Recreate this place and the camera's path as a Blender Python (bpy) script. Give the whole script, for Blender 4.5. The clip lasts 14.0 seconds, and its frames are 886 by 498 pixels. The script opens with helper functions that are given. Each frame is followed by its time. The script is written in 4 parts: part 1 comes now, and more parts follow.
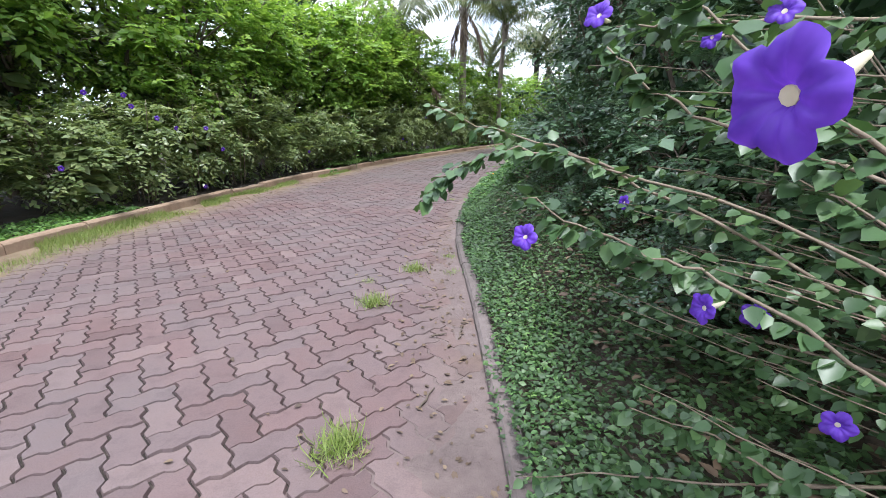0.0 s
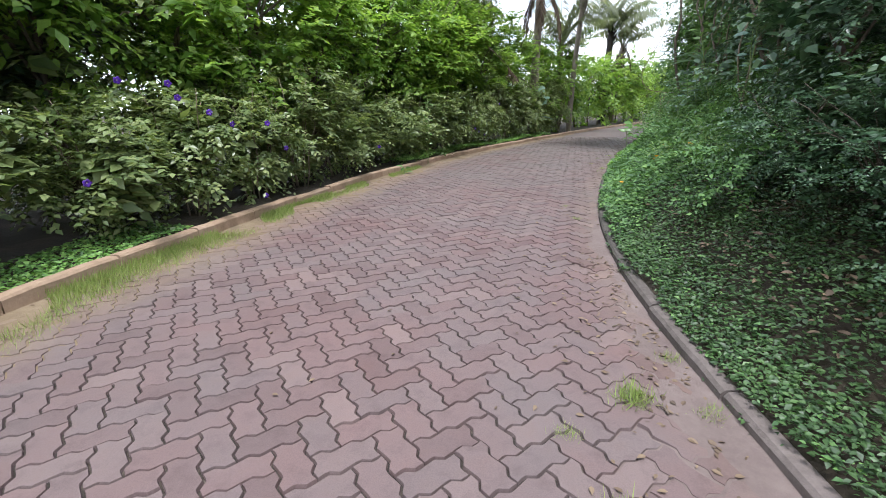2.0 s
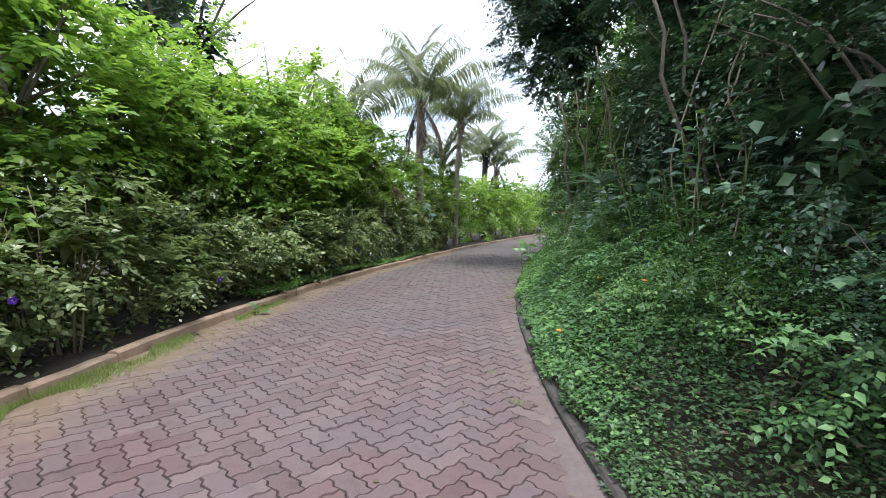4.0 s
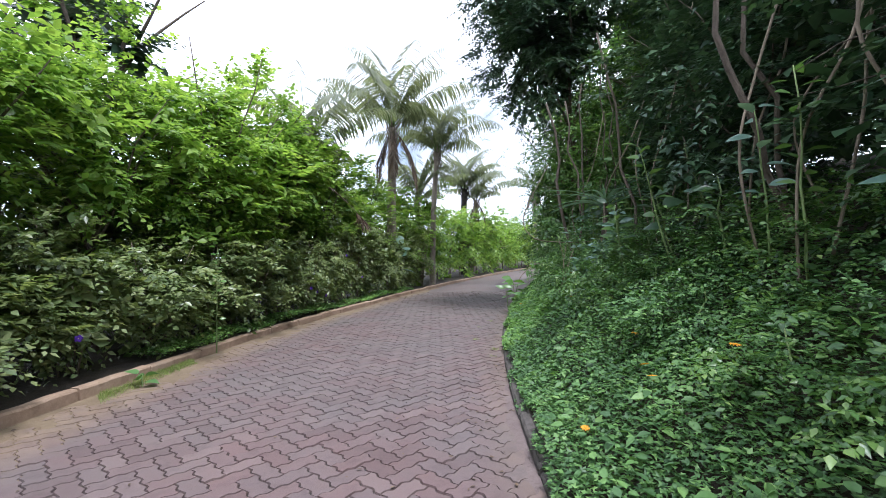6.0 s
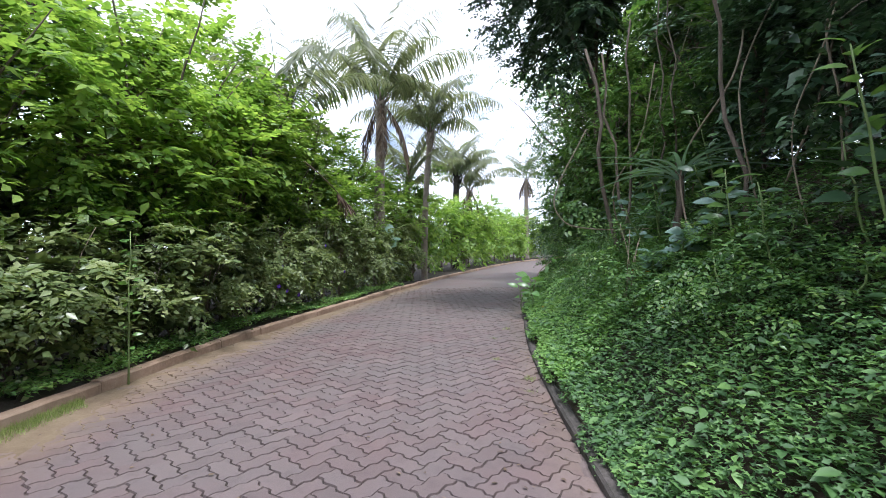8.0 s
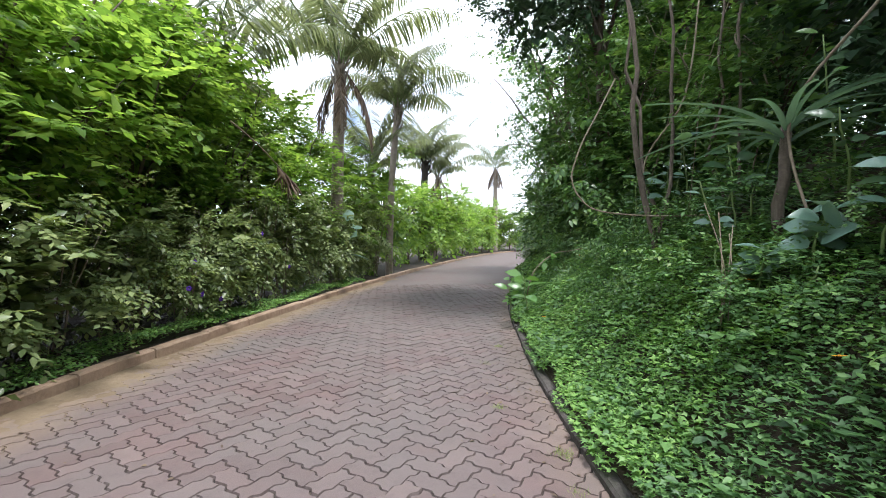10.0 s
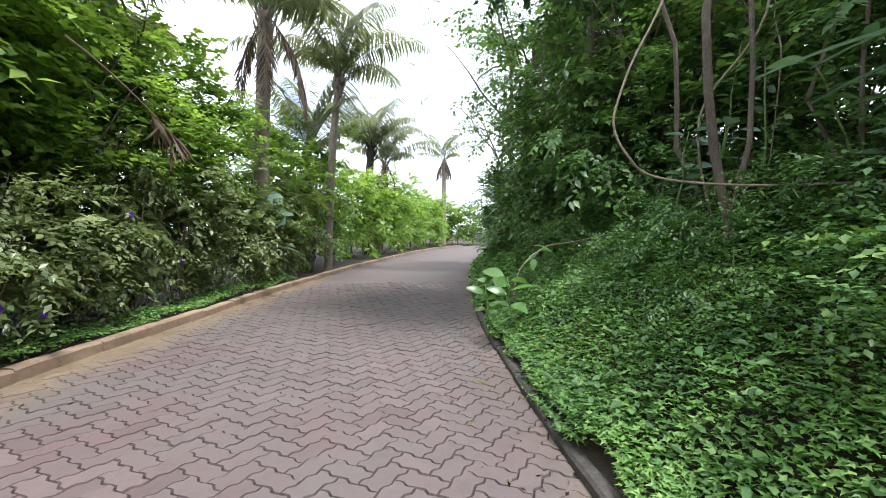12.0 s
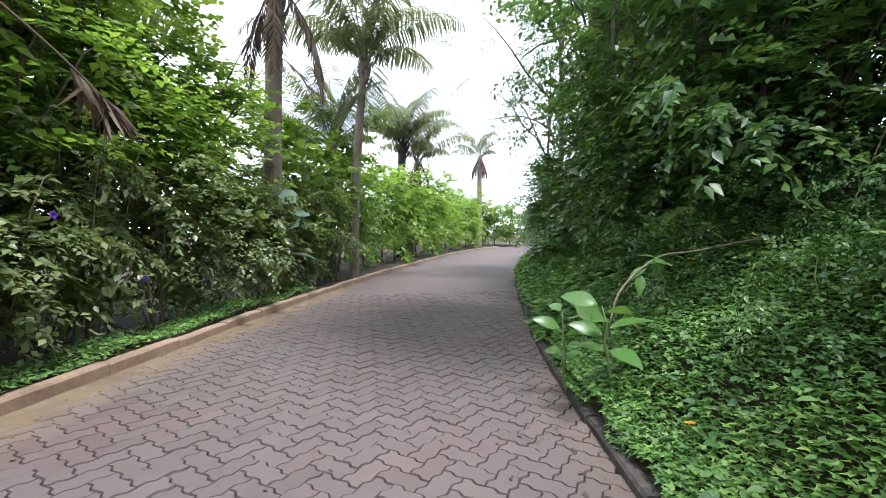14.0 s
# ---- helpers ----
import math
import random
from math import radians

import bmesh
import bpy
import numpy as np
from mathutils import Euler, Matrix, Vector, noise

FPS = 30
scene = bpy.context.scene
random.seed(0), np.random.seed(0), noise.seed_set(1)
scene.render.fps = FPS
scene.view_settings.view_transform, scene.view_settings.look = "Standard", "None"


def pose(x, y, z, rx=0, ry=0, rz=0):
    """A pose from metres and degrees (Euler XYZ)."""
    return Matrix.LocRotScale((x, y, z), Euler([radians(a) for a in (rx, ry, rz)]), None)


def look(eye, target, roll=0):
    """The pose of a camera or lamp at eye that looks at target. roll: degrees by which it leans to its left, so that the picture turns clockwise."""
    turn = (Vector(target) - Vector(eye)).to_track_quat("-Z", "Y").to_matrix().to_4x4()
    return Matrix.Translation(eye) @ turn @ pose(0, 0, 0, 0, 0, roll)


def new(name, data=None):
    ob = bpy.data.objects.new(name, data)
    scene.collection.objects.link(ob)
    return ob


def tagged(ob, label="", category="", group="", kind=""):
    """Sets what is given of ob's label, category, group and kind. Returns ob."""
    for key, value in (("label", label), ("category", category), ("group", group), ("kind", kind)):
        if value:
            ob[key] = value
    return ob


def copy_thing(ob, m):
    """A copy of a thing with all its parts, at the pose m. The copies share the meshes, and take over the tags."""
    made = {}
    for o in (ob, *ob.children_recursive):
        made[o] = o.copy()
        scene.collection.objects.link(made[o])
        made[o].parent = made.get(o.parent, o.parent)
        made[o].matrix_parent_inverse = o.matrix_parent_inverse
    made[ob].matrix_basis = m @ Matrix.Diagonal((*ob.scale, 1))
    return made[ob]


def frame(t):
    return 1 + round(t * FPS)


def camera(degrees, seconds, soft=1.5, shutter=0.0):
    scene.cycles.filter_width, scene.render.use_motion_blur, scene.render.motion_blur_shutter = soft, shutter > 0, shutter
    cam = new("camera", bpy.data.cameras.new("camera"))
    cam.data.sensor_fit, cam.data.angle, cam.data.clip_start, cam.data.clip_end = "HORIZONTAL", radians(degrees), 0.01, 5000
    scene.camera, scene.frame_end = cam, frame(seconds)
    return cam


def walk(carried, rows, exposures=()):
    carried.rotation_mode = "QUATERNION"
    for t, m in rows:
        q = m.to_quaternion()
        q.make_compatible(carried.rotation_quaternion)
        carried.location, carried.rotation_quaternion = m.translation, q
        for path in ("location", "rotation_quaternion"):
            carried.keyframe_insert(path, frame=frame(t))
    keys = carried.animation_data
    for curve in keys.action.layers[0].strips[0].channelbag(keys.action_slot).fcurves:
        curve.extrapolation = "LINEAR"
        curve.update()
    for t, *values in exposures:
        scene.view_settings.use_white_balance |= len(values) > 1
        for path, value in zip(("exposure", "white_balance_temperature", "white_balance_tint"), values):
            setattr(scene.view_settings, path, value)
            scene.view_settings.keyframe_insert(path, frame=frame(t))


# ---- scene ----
cam = camera(90.0, 14.0, soft=0.65)
PATH = [
    (0, (1.634, 1.924, 1.167), (1.378, 3.832, 0.624), -0.8),
    (0.5, (1.376, 2.165, 1.213), (1.034, 4.049, 0.636), -0.8),
    (1, (1.062, 2.533, 1.28), (0.654, 4.399, 0.686), -0.6),
    (1.5, (0.718, 2.952, 1.316), (0.28, 4.808, 0.712), -0.6),
    (2, (0.487, 3.443, 1.314), (0.045, 5.296, 0.705), -0.9),
    (2.5, (0.383, 3.953, 1.344), (0.156, 5.845, 0.735), -0.7),
    (3, (0.31, 4.505, 1.378), (0.285, 6.423, 0.813), -0.7),
    (3.5, (0.257, 5.045, 1.41), (0.276, 7.02, 1.092), -0.3),
    (4, (0.204, 5.58, 1.414), (0.256, 7.575, 1.285), -0.4),
    (4.2, (0.199, 5.788, 1.406), (0.265, 7.785, 1.322), -0.5),
    (6.3, (0.479, 7.616, 1.336), (0.635, 9.61, 1.369), -0.5),
    (6.5, (0.453, 7.805, 1.33), (0.616, 9.798, 1.361), -0.2),
    (7, (0.443, 8.286, 1.309), (0.596, 10.28, 1.33), -0.2),
    (7.5, (0.345, 8.762, 1.299), (0.49, 10.757, 1.308), -0.3),
    (7.7, (0.304, 8.962, 1.317), (0.467, 10.955, 1.321), -0.4),
    (9.8, (0.39, 10.932, 1.334), (0.751, 12.899, 1.294), 0.4),
    (10, (0.401, 11.091, 1.32), (0.761, 13.057, 1.276), 0.2),
    (10.5, (0.445, 11.572, 1.275), (0.926, 13.512, 1.225), 0.3),
    (11, (0.528, 12.034, 1.229), (1.096, 13.951, 1.17), 0.5),
    (11.5, (0.566, 12.513, 1.224), (1.151, 14.424, 1.159), 0.6),
    (12, (0.64, 12.934, 1.236), (1.24, 14.841, 1.168), 0.8),
    (12.5, (0.759, 13.358, 1.25), (1.336, 15.271, 1.179), 0.7),
    (13, (0.829, 13.786, 1.24), (1.382, 15.706, 1.168), 0.6),
    (13.5, (0.902, 14.161, 1.236), (1.432, 16.088, 1.167), 0.4),
    (14, (0.995, 14.586, 1.268), (1.446, 16.533, 1.201), 0.3),
]
EXPOSURES = [(0, 0.72, 5750, 14), (2, 0.62, 5850, 12), (4, 0.53, 5700, 12), (7, 0.55, 5600, 17), (10, 0.78, 5900, 12), (12, 0.86, 5900, 12), (14, 0.78, 5800, 14)]
walk(cam, [(t, look(e, a, r)) for t, e, a, r in PATH], EXPOSURES)

# ---- world and sun ----
world = bpy.data.worlds.new("sky")
scene.world = world
world.use_nodes = True
wn, wl = world.node_tree.nodes, world.node_tree.links
wn.clear()
sky = wn.new("ShaderNodeTexSky")
sky.sky_type = "NISHITA"
sky.sun_disc = False
sky.sun_elevation = radians(70)
sky.sun_rotation = radians(156)
wtc = wn.new("ShaderNodeTexCoord")
wno = wn.new("ShaderNodeTexNoise")
wno.inputs["Scale"].default_value = 2.6
wno.inputs["Detail"].default_value = 6
wno.inputs["Roughness"].default_value = 0.55
wra = wn.new("ShaderNodeValToRGB")
wra.color_ramp.elements[0].position, wra.color_ramp.elements[1].position = 0.31, 0.5
wmx = wn.new("ShaderNodeMixRGB")
wmx.inputs[2].default_value = (13.0, 13.2, 13.6, 1)
wbg = wn.new("ShaderNodeBackground")
wbg.inputs["Strength"].default_value = 0.11
wou = wn.new("ShaderNodeOutputWorld")
wl.new(wtc.outputs["Generated"], wno.inputs["Vector"])
wl.new(wno.outputs["Fac"], wra.inputs[0])
wl.new(wra.outputs[0], wmx.inputs[0])
wl.new(sky.outputs[0], wmx.inputs[1])
wl.new(wmx.outputs[0], wbg.inputs["Color"])
wl.new(wbg.outputs[0], wou.inputs[0])
sun = new("sun", bpy.data.lights.new("sun", "SUN"))
sun.data.energy, sun.data.angle, sun.data.color = 3.4, radians(14), (1.0, 0.95, 0.88)
sun.matrix_basis = look((2.0, 3.4, 15), (0, 8, 0))


# ---- materials ----
def material(name):
    m = bpy.data.materials.new(name)
    m.use_nodes = True
    m.node_tree.nodes.clear()
    return m, m.node_tree.nodes, m.node_tree.links


def finish(nodes, links, shader):
    out = nodes.new("ShaderNodeOutputMaterial")
    links.new(shader, out.inputs[0])


def ramp(nodes, links, fac, stops):
    r = nodes.new("ShaderNodeValToRGB")
    while len(r.color_ramp.elements) < len(stops):
        r.color_ramp.elements.new(0.5)
    for e, (p, c) in zip(r.color_ramp.elements, stops):
        e.position, e.color = p, (*c, 1)
    links.new(fac, r.inputs[0])
    return r.outputs[0]


def noise_fac(nodes, links, scale, detail=4.0, rough=0.6, coords="Object"):
    tc = nodes.new("ShaderNodeTexCoord")
    n = nodes.new("ShaderNodeTexNoise")
    n.inputs["Scale"].default_value, n.inputs["Detail"].default_value, n.inputs["Roughness"].default_value = scale, detail, rough
    links.new(tc.outputs[coords], n.inputs["Vector"])
    return n.outputs["Fac"]


def math_node(nodes, links, op, a, b):
    n = nodes.new("ShaderNodeMath")
    n.operation = op
    for i, v in enumerate((a, b)):
        if isinstance(v, (int, float)):
            n.inputs[i].default_value = v
        else:
            links.new(v, n.inputs[i])
    return n.outputs[0]


def mixed(nodes, links, fac, a, b, mode="MIX"):
    n = nodes.new("ShaderNodeMixRGB")
    n.blend_type = mode
    for i, v in enumerate((fac, a, b)):
        if isinstance(v, (int, float)):
            n.inputs[i].default_value = v
        elif isinstance(v, tuple):
            n.inputs[i].default_value = (*v, 1)
        else:
            links.new(v, n.inputs[i])
    return n.outputs[0]


def leaf_material(name, stops, gloss=0.42, glow=0.35, patch=0.9):
    """Leaves: every leaf its own shade, clumps drifting in tone, light passing through."""
    m, n, l = material(name)
    geo = n.new("ShaderNodeNewGeometry")
    drift = noise_fac(n, l, patch, 3)
    fac = math_node(n, l, "ADD", math_node(n, l, "MULTIPLY", geo.outputs["Random Per Island"], 0.65), math_node(n, l, "MULTIPLY", math_node(n, l, "SUBTRACT", drift, 0.32), 0.95))
    col = ramp(n, l, fac, stops)
    vein = noise_fac(n, l, 60, 2)
    col = mixed(n, l, 0.25, col, ramp(n, l, vein, [(0.3, (0.45, 0.45, 0.45)), (0.7, (1, 1, 1))]), "MULTIPLY")
    p = n.new("ShaderNodeBsdfPrincipled")
    l.new(col, p.inputs["Base Color"])
    p.inputs["Roughness"].default_value = gloss
    p.inputs["Specular IOR Level"].default_value = 0.65
    t = n.new("ShaderNodeBsdfTranslucent")
    l.new(mixed(n, l, 1.0, col, (1.0, 1.0, 0.55), "MULTIPLY"), t.inputs["Color"])
    s = n.new("ShaderNodeMixShader")
    s.inputs[0].default_value = glow
    l.new(p.outputs[0], s.inputs[1])
    l.new(t.outputs[0], s.inputs[2])
    finish(n, l, s.outputs[0])
    return m


def rough_material(name, stops, scale, rough=0.9, bump=0.3, bump_scale=None, coords="Object"):
    """Bark, soil, concrete: two scales of noise in colour and relief."""
    m, n, l = material(name)
    big, small = noise_fac(n, l, scale, 5, 0.65, coords), noise_fac(n, l, scale * 9, 4, 0.7, coords)
    fac = math_node(n, l, "ADD", math_node(n, l, "MULTIPLY", big, 0.65), math_node(n, l, "MULTIPLY", small, 0.35))
    p = n.new("ShaderNodeBsdfPrincipled")
    l.new(ramp(n, l, fac, stops), p.inputs["Base Color"])
    p.inputs["Roughness"].default_value = rough
    b = n.new("ShaderNodeBump")
    b.inputs["Strength"].default_value, b.inputs["Distance"].default_value = bump, 0.02
    l.new(noise_fac(n, l, bump_scale or scale * 14, 6, 0.75, coords), b.inputs["Height"])
    l.new(b.outputs[0], p.inputs["Normal"])
    finish(n, l, p.outputs[0])
    return m


def paver_material(name):
    m, n, l = material(name)
    geo, info = n.new("ShaderNodeNewGeometry"), n.new("ShaderNodeObjectInfo")
    one = math_node(n, l, "FRACT", math_node(n, l, "ADD", geo.outputs["Random Per Island"], info.outputs["Random"]), 0.0)
    tone = ramp(n, l, one, [(0.0, (0.118, 0.075, 0.072)), (0.35, (0.16, 0.103, 0.098)), (0.7, (0.14, 0.101, 0.098)), (1.0, (0.186, 0.13, 0.121))])
    pos = geo.outputs["Position"]

    def world_noise(scale, detail, rough):
        t = n.new("ShaderNodeTexNoise")
        t.inputs["Scale"].default_value, t.inputs["Detail"].default_value, t.inputs["Roughness"].default_value = scale, detail, rough
        l.new(pos, t.inputs["Vector"])
        return t.outputs["Fac"]

    big, grain, blot = world_noise(0.55, 4, 0.6), world_noise(170, 3, 0.7), world_noise(7, 5, 0.7)
    col = mixed(n, l, math_node(n, l, "MULTIPLY", ramp(n, l, big, [(0.38, (0, 0, 0)), (0.62, (1, 1, 1))]), 0.45), tone, (0.135, 0.12, 0.119))
    col = mixed(n, l, 0.55, col, ramp(n, l, blot, [(0.3, (0.62, 0.6, 0.6)), (0.5, (1, 1, 1)), (0.72, (1.0, 0.94, 0.88))]), "MULTIPLY")
    col = mixed(n, l, 0.45, col, ramp(n, l, grain, [(0.25, (0.5, 0.5, 0.5)), (0.6, (1, 1, 1))]), "MULTIPLY")
    sep = n.new("ShaderNodeSeparateXYZ")
    l.new(pos, sep.inputs[0])
    along = n.new("ShaderNodeMapRange")
    along.inputs["From Min"].default_value, along.inputs["From Max"].default_value = 8.0, 19.0
    l.new(sep.outputs["Y"], along.inputs["Value"])
    algae = math_node(n, l, "MULTIPLY", along.outputs[0], ramp(n, l, world_noise(1.1, 5, 0.65), [(0.3, (0.35, 0.35, 0.35)), (0.65, (1, 1, 1))]))
    col = mixed(n, l, math_node(n, l, "MULTIPLY", algae, 0.75), col, (0.13, 0.117, 0.103))
    att = n.new("ShaderNodeAttribute")
    att.attribute_name = "dirt"
    soil = math_node(n, l, "MULTIPLY", att.outputs["Fac"], ramp(n, l, world_noise(3.2, 6, 0.7), [(0.3, (0.25, 0.25, 0.25)), (0.62, (1, 1, 1))]))
    col = mixed(n, l, soil, col, ramp(n, l, blot, [(0.3, (0.19, 0.135, 0.08)), (0.7, (0.27, 0.20, 0.125))]))
    p = n.new("ShaderNodeBsdfPrincipled")
    l.new(col, p.inputs["Base Color"])
    p.inputs["Roughness"].default_value = 0.78
    p.inputs["Specular IOR Level"].default_value = 0.35
    b = n.new("ShaderNodeBump")
    b.inputs["Strength"].default_value, b.inputs["Distance"].default_value = 0.35, 0.006
    l.new(math_node(n, l, "ADD", grain, math_node(n, l, "MULTIPLY", blot, 1.5)), b.inputs["Height"])
    l.new(b.outputs[0], p.inputs["Normal"])
    finish(n, l, p.outputs[0])
    return m


LEAF_HEDGE = leaf_material("hedge_leaf", [(0.0, (0.075, 0.11, 0.045)), (0.35, (0.185, 0.26, 0.10)), (0.7, (0.30, 0.365, 0.15)), (1.0, (0.41, 0.46, 0.22))], 0.34, 0.45, 1.5)
LEAF_BRIGHT = leaf_material("bright_leaf", [(0.0, (0.10, 0.20, 0.045)), (0.4, (0.23, 0.39, 0.075)), (0.75, (0.38, 0.55, 0.115)), (1.0, (0.52, 0.66, 0.17))], 0.38, 0.58)
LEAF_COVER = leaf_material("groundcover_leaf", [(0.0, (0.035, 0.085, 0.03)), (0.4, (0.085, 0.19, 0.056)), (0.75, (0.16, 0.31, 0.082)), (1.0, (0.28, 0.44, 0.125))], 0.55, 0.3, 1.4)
LEAF_COVER_BRIGHT = leaf_material("bright_cover_leaf", [(0.0, (0.055, 0.13, 0.035)), (0.4, (0.14, 0.29, 0.07)), (0.75, (0.26, 0.46, 0.11)), (1.0, (0.40, 0.59, 0.17))], 0.55, 0.36, 1.4)
LEAF_COVER_DARK = leaf_material("dark_cover_leaf", [(0.0, (0.024, 0.052, 0.018)), (0.4, (0.055, 0.11, 0.036)), (0.75, (0.10, 0.19, 0.058)), (1.0, (0.19, 0.29, 0.10))], 0.5, 0.28, 1.2)
LEAF_BANK = leaf_material("bank_leaf", [(0.0, (0.022, 0.05, 0.026)), (0.45, (0.055, 0.115, 0.055)), (0.8, (0.11, 0.19, 0.09)), (1.0, (0.22, 0.29, 0.15))], 0.3, 0.2, 1.6)
LEAF_MID = leaf_material("mid_leaf", [(0.0, (0.04, 0.10, 0.03)), (0.45, (0.10, 0.21, 0.055)), (0.8, (0.19, 0.32, 0.08)), (1.0, (0.34, 0.46, 0.15))], 0.36, 0.4, 1.6)
LEAF_TREE = leaf_material("tree_leaf", [(0.0, (0.024, 0.052, 0.03)), (0.5, (0.05, 0.10, 0.052)), (1.0, (0.11, 0.18, 0.085))], 0.3, 0.25)
LEAF_PALM = leaf_material("palm_leaf", [(0.0, (0.14, 0.17, 0.11)), (0.5, (0.24, 0.275, 0.18)), (1.0, (0.38, 0.41, 0.28))], 0.4, 0.6)
LEAF_PALE = leaf_material("pale_leaf", [(0.0, (0.10, 0.19, 0.15)), (0.5, (0.17, 0.29, 0.23)), (1.0, (0.26, 0.38, 0.30))], 0.35, 0.3)
LEAF_GRASS = leaf_material("grass_blade", [(0.0, (0.12, 0.20, 0.035)), (0.5, (0.25, 0.34, 0.075)), (1.0, (0.42, 0.42, 0.17))], 0.55, 0.3)
LEAF_DEAD = leaf_material("dead_leaf", [(0.0, (0.05, 0.032, 0.02)), (0.5, (0.13, 0.085, 0.05)), (1.0, (0.25, 0.18, 0.11))], 0.7, 0.1)
BARK = rough_material("bark", [(0.3, (0.06, 0.048, 0.036)), (0.6, (0.16, 0.125, 0.095)), (0.8, (0.26, 0.22, 0.17))], 6, 0.9, 0.6)
BARK_PALM = rough_material("palm_bark", [(0.3, (0.15, 0.12, 0.095)), (0.6, (0.29, 0.245, 0.2)), (0.8, (0.40, 0.35, 0.295))], 4, 0.9, 0.6)
BARK_DARK = rough_material("dark_bark", [(0.3, (0.012, 0.01, 0.009)), (0.7, (0.05, 0.042, 0.036))], 6, 0.95, 0.7)
TWIG = rough_material("twig", [(0.3, (0.14, 0.105, 0.07)), (0.7, (0.29, 0.235, 0.17))], 20, 0.8, 0.3)
STEM_GREEN = rough_material("green_stem", [(0.3, (0.11, 0.17, 0.05)), (0.7, (0.22, 0.29, 0.10))], 12, 0.6, 0.2)
SOIL = rough_material("soil", [(0.28, (0.02, 0.015, 0.01)), (0.5, (0.045, 0.034, 0.022)), (0.72, (0.085, 0.065, 0.04))], 1.4, 0.95, 0.8)
BED = rough_material("joint_sand", [(0.32, (0.014, 0.011, 0.009)), (0.52, (0.035, 0.027, 0.021)), (0.68, (0.11, 0.086, 0.066))], 5, 0.95, 0.5)
SAND = rough_material("washed_dirt", [(0.3, (0.11, 0.078, 0.045)), (0.5, (0.17, 0.125, 0.075)), (0.7, (0.235, 0.18, 0.115))], 2.2, 0.95, 0.5)
DUST = rough_material("grey_dust", [(0.3, (0.10, 0.072, 0.066)), (0.5, (0.145, 0.11, 0.10)), (0.7, (0.19, 0.15, 0.135))], 2.2, 0.95, 0.5)
CONCRETE_WARM = rough_material("stained_concrete", [(0.3, (0.17, 0.115, 0.075)), (0.5, (0.30, 0.21, 0.14)), (0.72, (0.40, 0.30, 0.215))], 1.6, 0.88, 0.5)
PAVER = paver_material("paver")


def dusty_kerb_material(name):
    m, n, l = material(name)
    geo, sep, far = n.new("ShaderNodeNewGeometry"), n.new("ShaderNodeSeparateXYZ"), n.new("ShaderNodeMapRange")
    l.new(geo.outputs["Position"], sep.inputs[0])
    l.new(sep.outputs["Y"], far.inputs["Value"])
    far.inputs["From Min"].default_value, far.inputs["From Max"].default_value = 4.6, 7.5
    big, small = noise_fac(n, l, 1.8, 5, 0.65), noise_fac(n, l, 16, 5, 0.7)
    fac = math_node(n, l, "ADD", math_node(n, l, "MULTIPLY", big, 0.55), math_node(n, l, "MULTIPLY", small, 0.45))
    dust = ramp(n, l, fac, [(0.32, (0.085, 0.068, 0.06)), (0.5, (0.15, 0.122, 0.112)), (0.7, (0.21, 0.175, 0.16))])
    dark = ramp(n, l, fac, [(0.34, (0.022, 0.026, 0.014)), (0.5, (0.06, 0.052, 0.044)), (0.7, (0.125, 0.105, 0.095))])
    p = n.new("ShaderNodeBsdfPrincipled")
    l.new(mixed(n, l, far.outputs[0], dust, dark), p.inputs["Base Color"])
    p.inputs["Roughness"].default_value = 0.92
    b = n.new("ShaderNodeBump")
    b.inputs["Strength"].default_value, b.inputs["Distance"].default_value = 0.6, 0.015
    l.new(noise_fac(n, l, 30, 6, 0.75), b.inputs["Height"])
    l.new(b.outputs[0], p.inputs["Normal"])
    finish(n, l, p.outputs[0])
    return m


CONCRETE_DARK = dusty_kerb_material("grey_concrete")


def petal_material(name, stops):
    m, n, l = material(name)
    p = n.new("ShaderNodeBsdfPrincipled")
    l.new(ramp(n, l, noise_fac(n, l, 45, 3), stops), p.inputs["Base Color"])
    p.inputs["Roughness"].default_value = 0.55
    t = n.new("ShaderNodeBsdfTranslucent")
    t.inputs["Color"].default_value = (*stops[-1][1], 1)
    s = n.new("ShaderNodeMixShader")
    s.inputs[0].default_value = 0.3
    l.new(p.outputs[0], s.inputs[1])
    l.new(t.outputs[0], s.inputs[2])
    finish(n, l, s.outputs[0])
    return m


PURPLE = petal_material("purple_petal", [(0.3, (0.06, 0.015, 0.30)), (0.7, (0.16, 0.05, 0.55))])
CREAM = petal_material("cream_tube", [(0.3, (0.55, 0.50, 0.33)), (0.7, (0.75, 0.70, 0.52))])
ORANGE = petal_material("orange_petal", [(0.3, (0.75, 0.28, 0.01)), (0.7, (0.85, 0.42, 0.02))])


# ---- building blocks ----
def thing(name, label, category, group="", at=None):
    ob = new(name)
    if at is not None:
        ob.matrix_basis = at
    return tagged(ob, label, category, group)


def place_part(ob, parent, world=True):
    ob.parent = parent
    if world:
        m = parent.matrix_basis.copy()
        if parent.parent:
            m = parent.parent.matrix_basis @ m
        ob.matrix_parent_inverse = m.inverted()
    return ob


def part(name, bm, mat, parent=None, label="", world=True):
    me = bpy.data.meshes.new(name)
    bm.to_mesh(me)
    bm.free()
    for one in (mat if isinstance(mat, (list, tuple)) else [mat]):
        me.materials.append(one)
    ob = new(name, me)
    if parent:
        place_part(ob, parent, world)
    return tagged(ob, label)


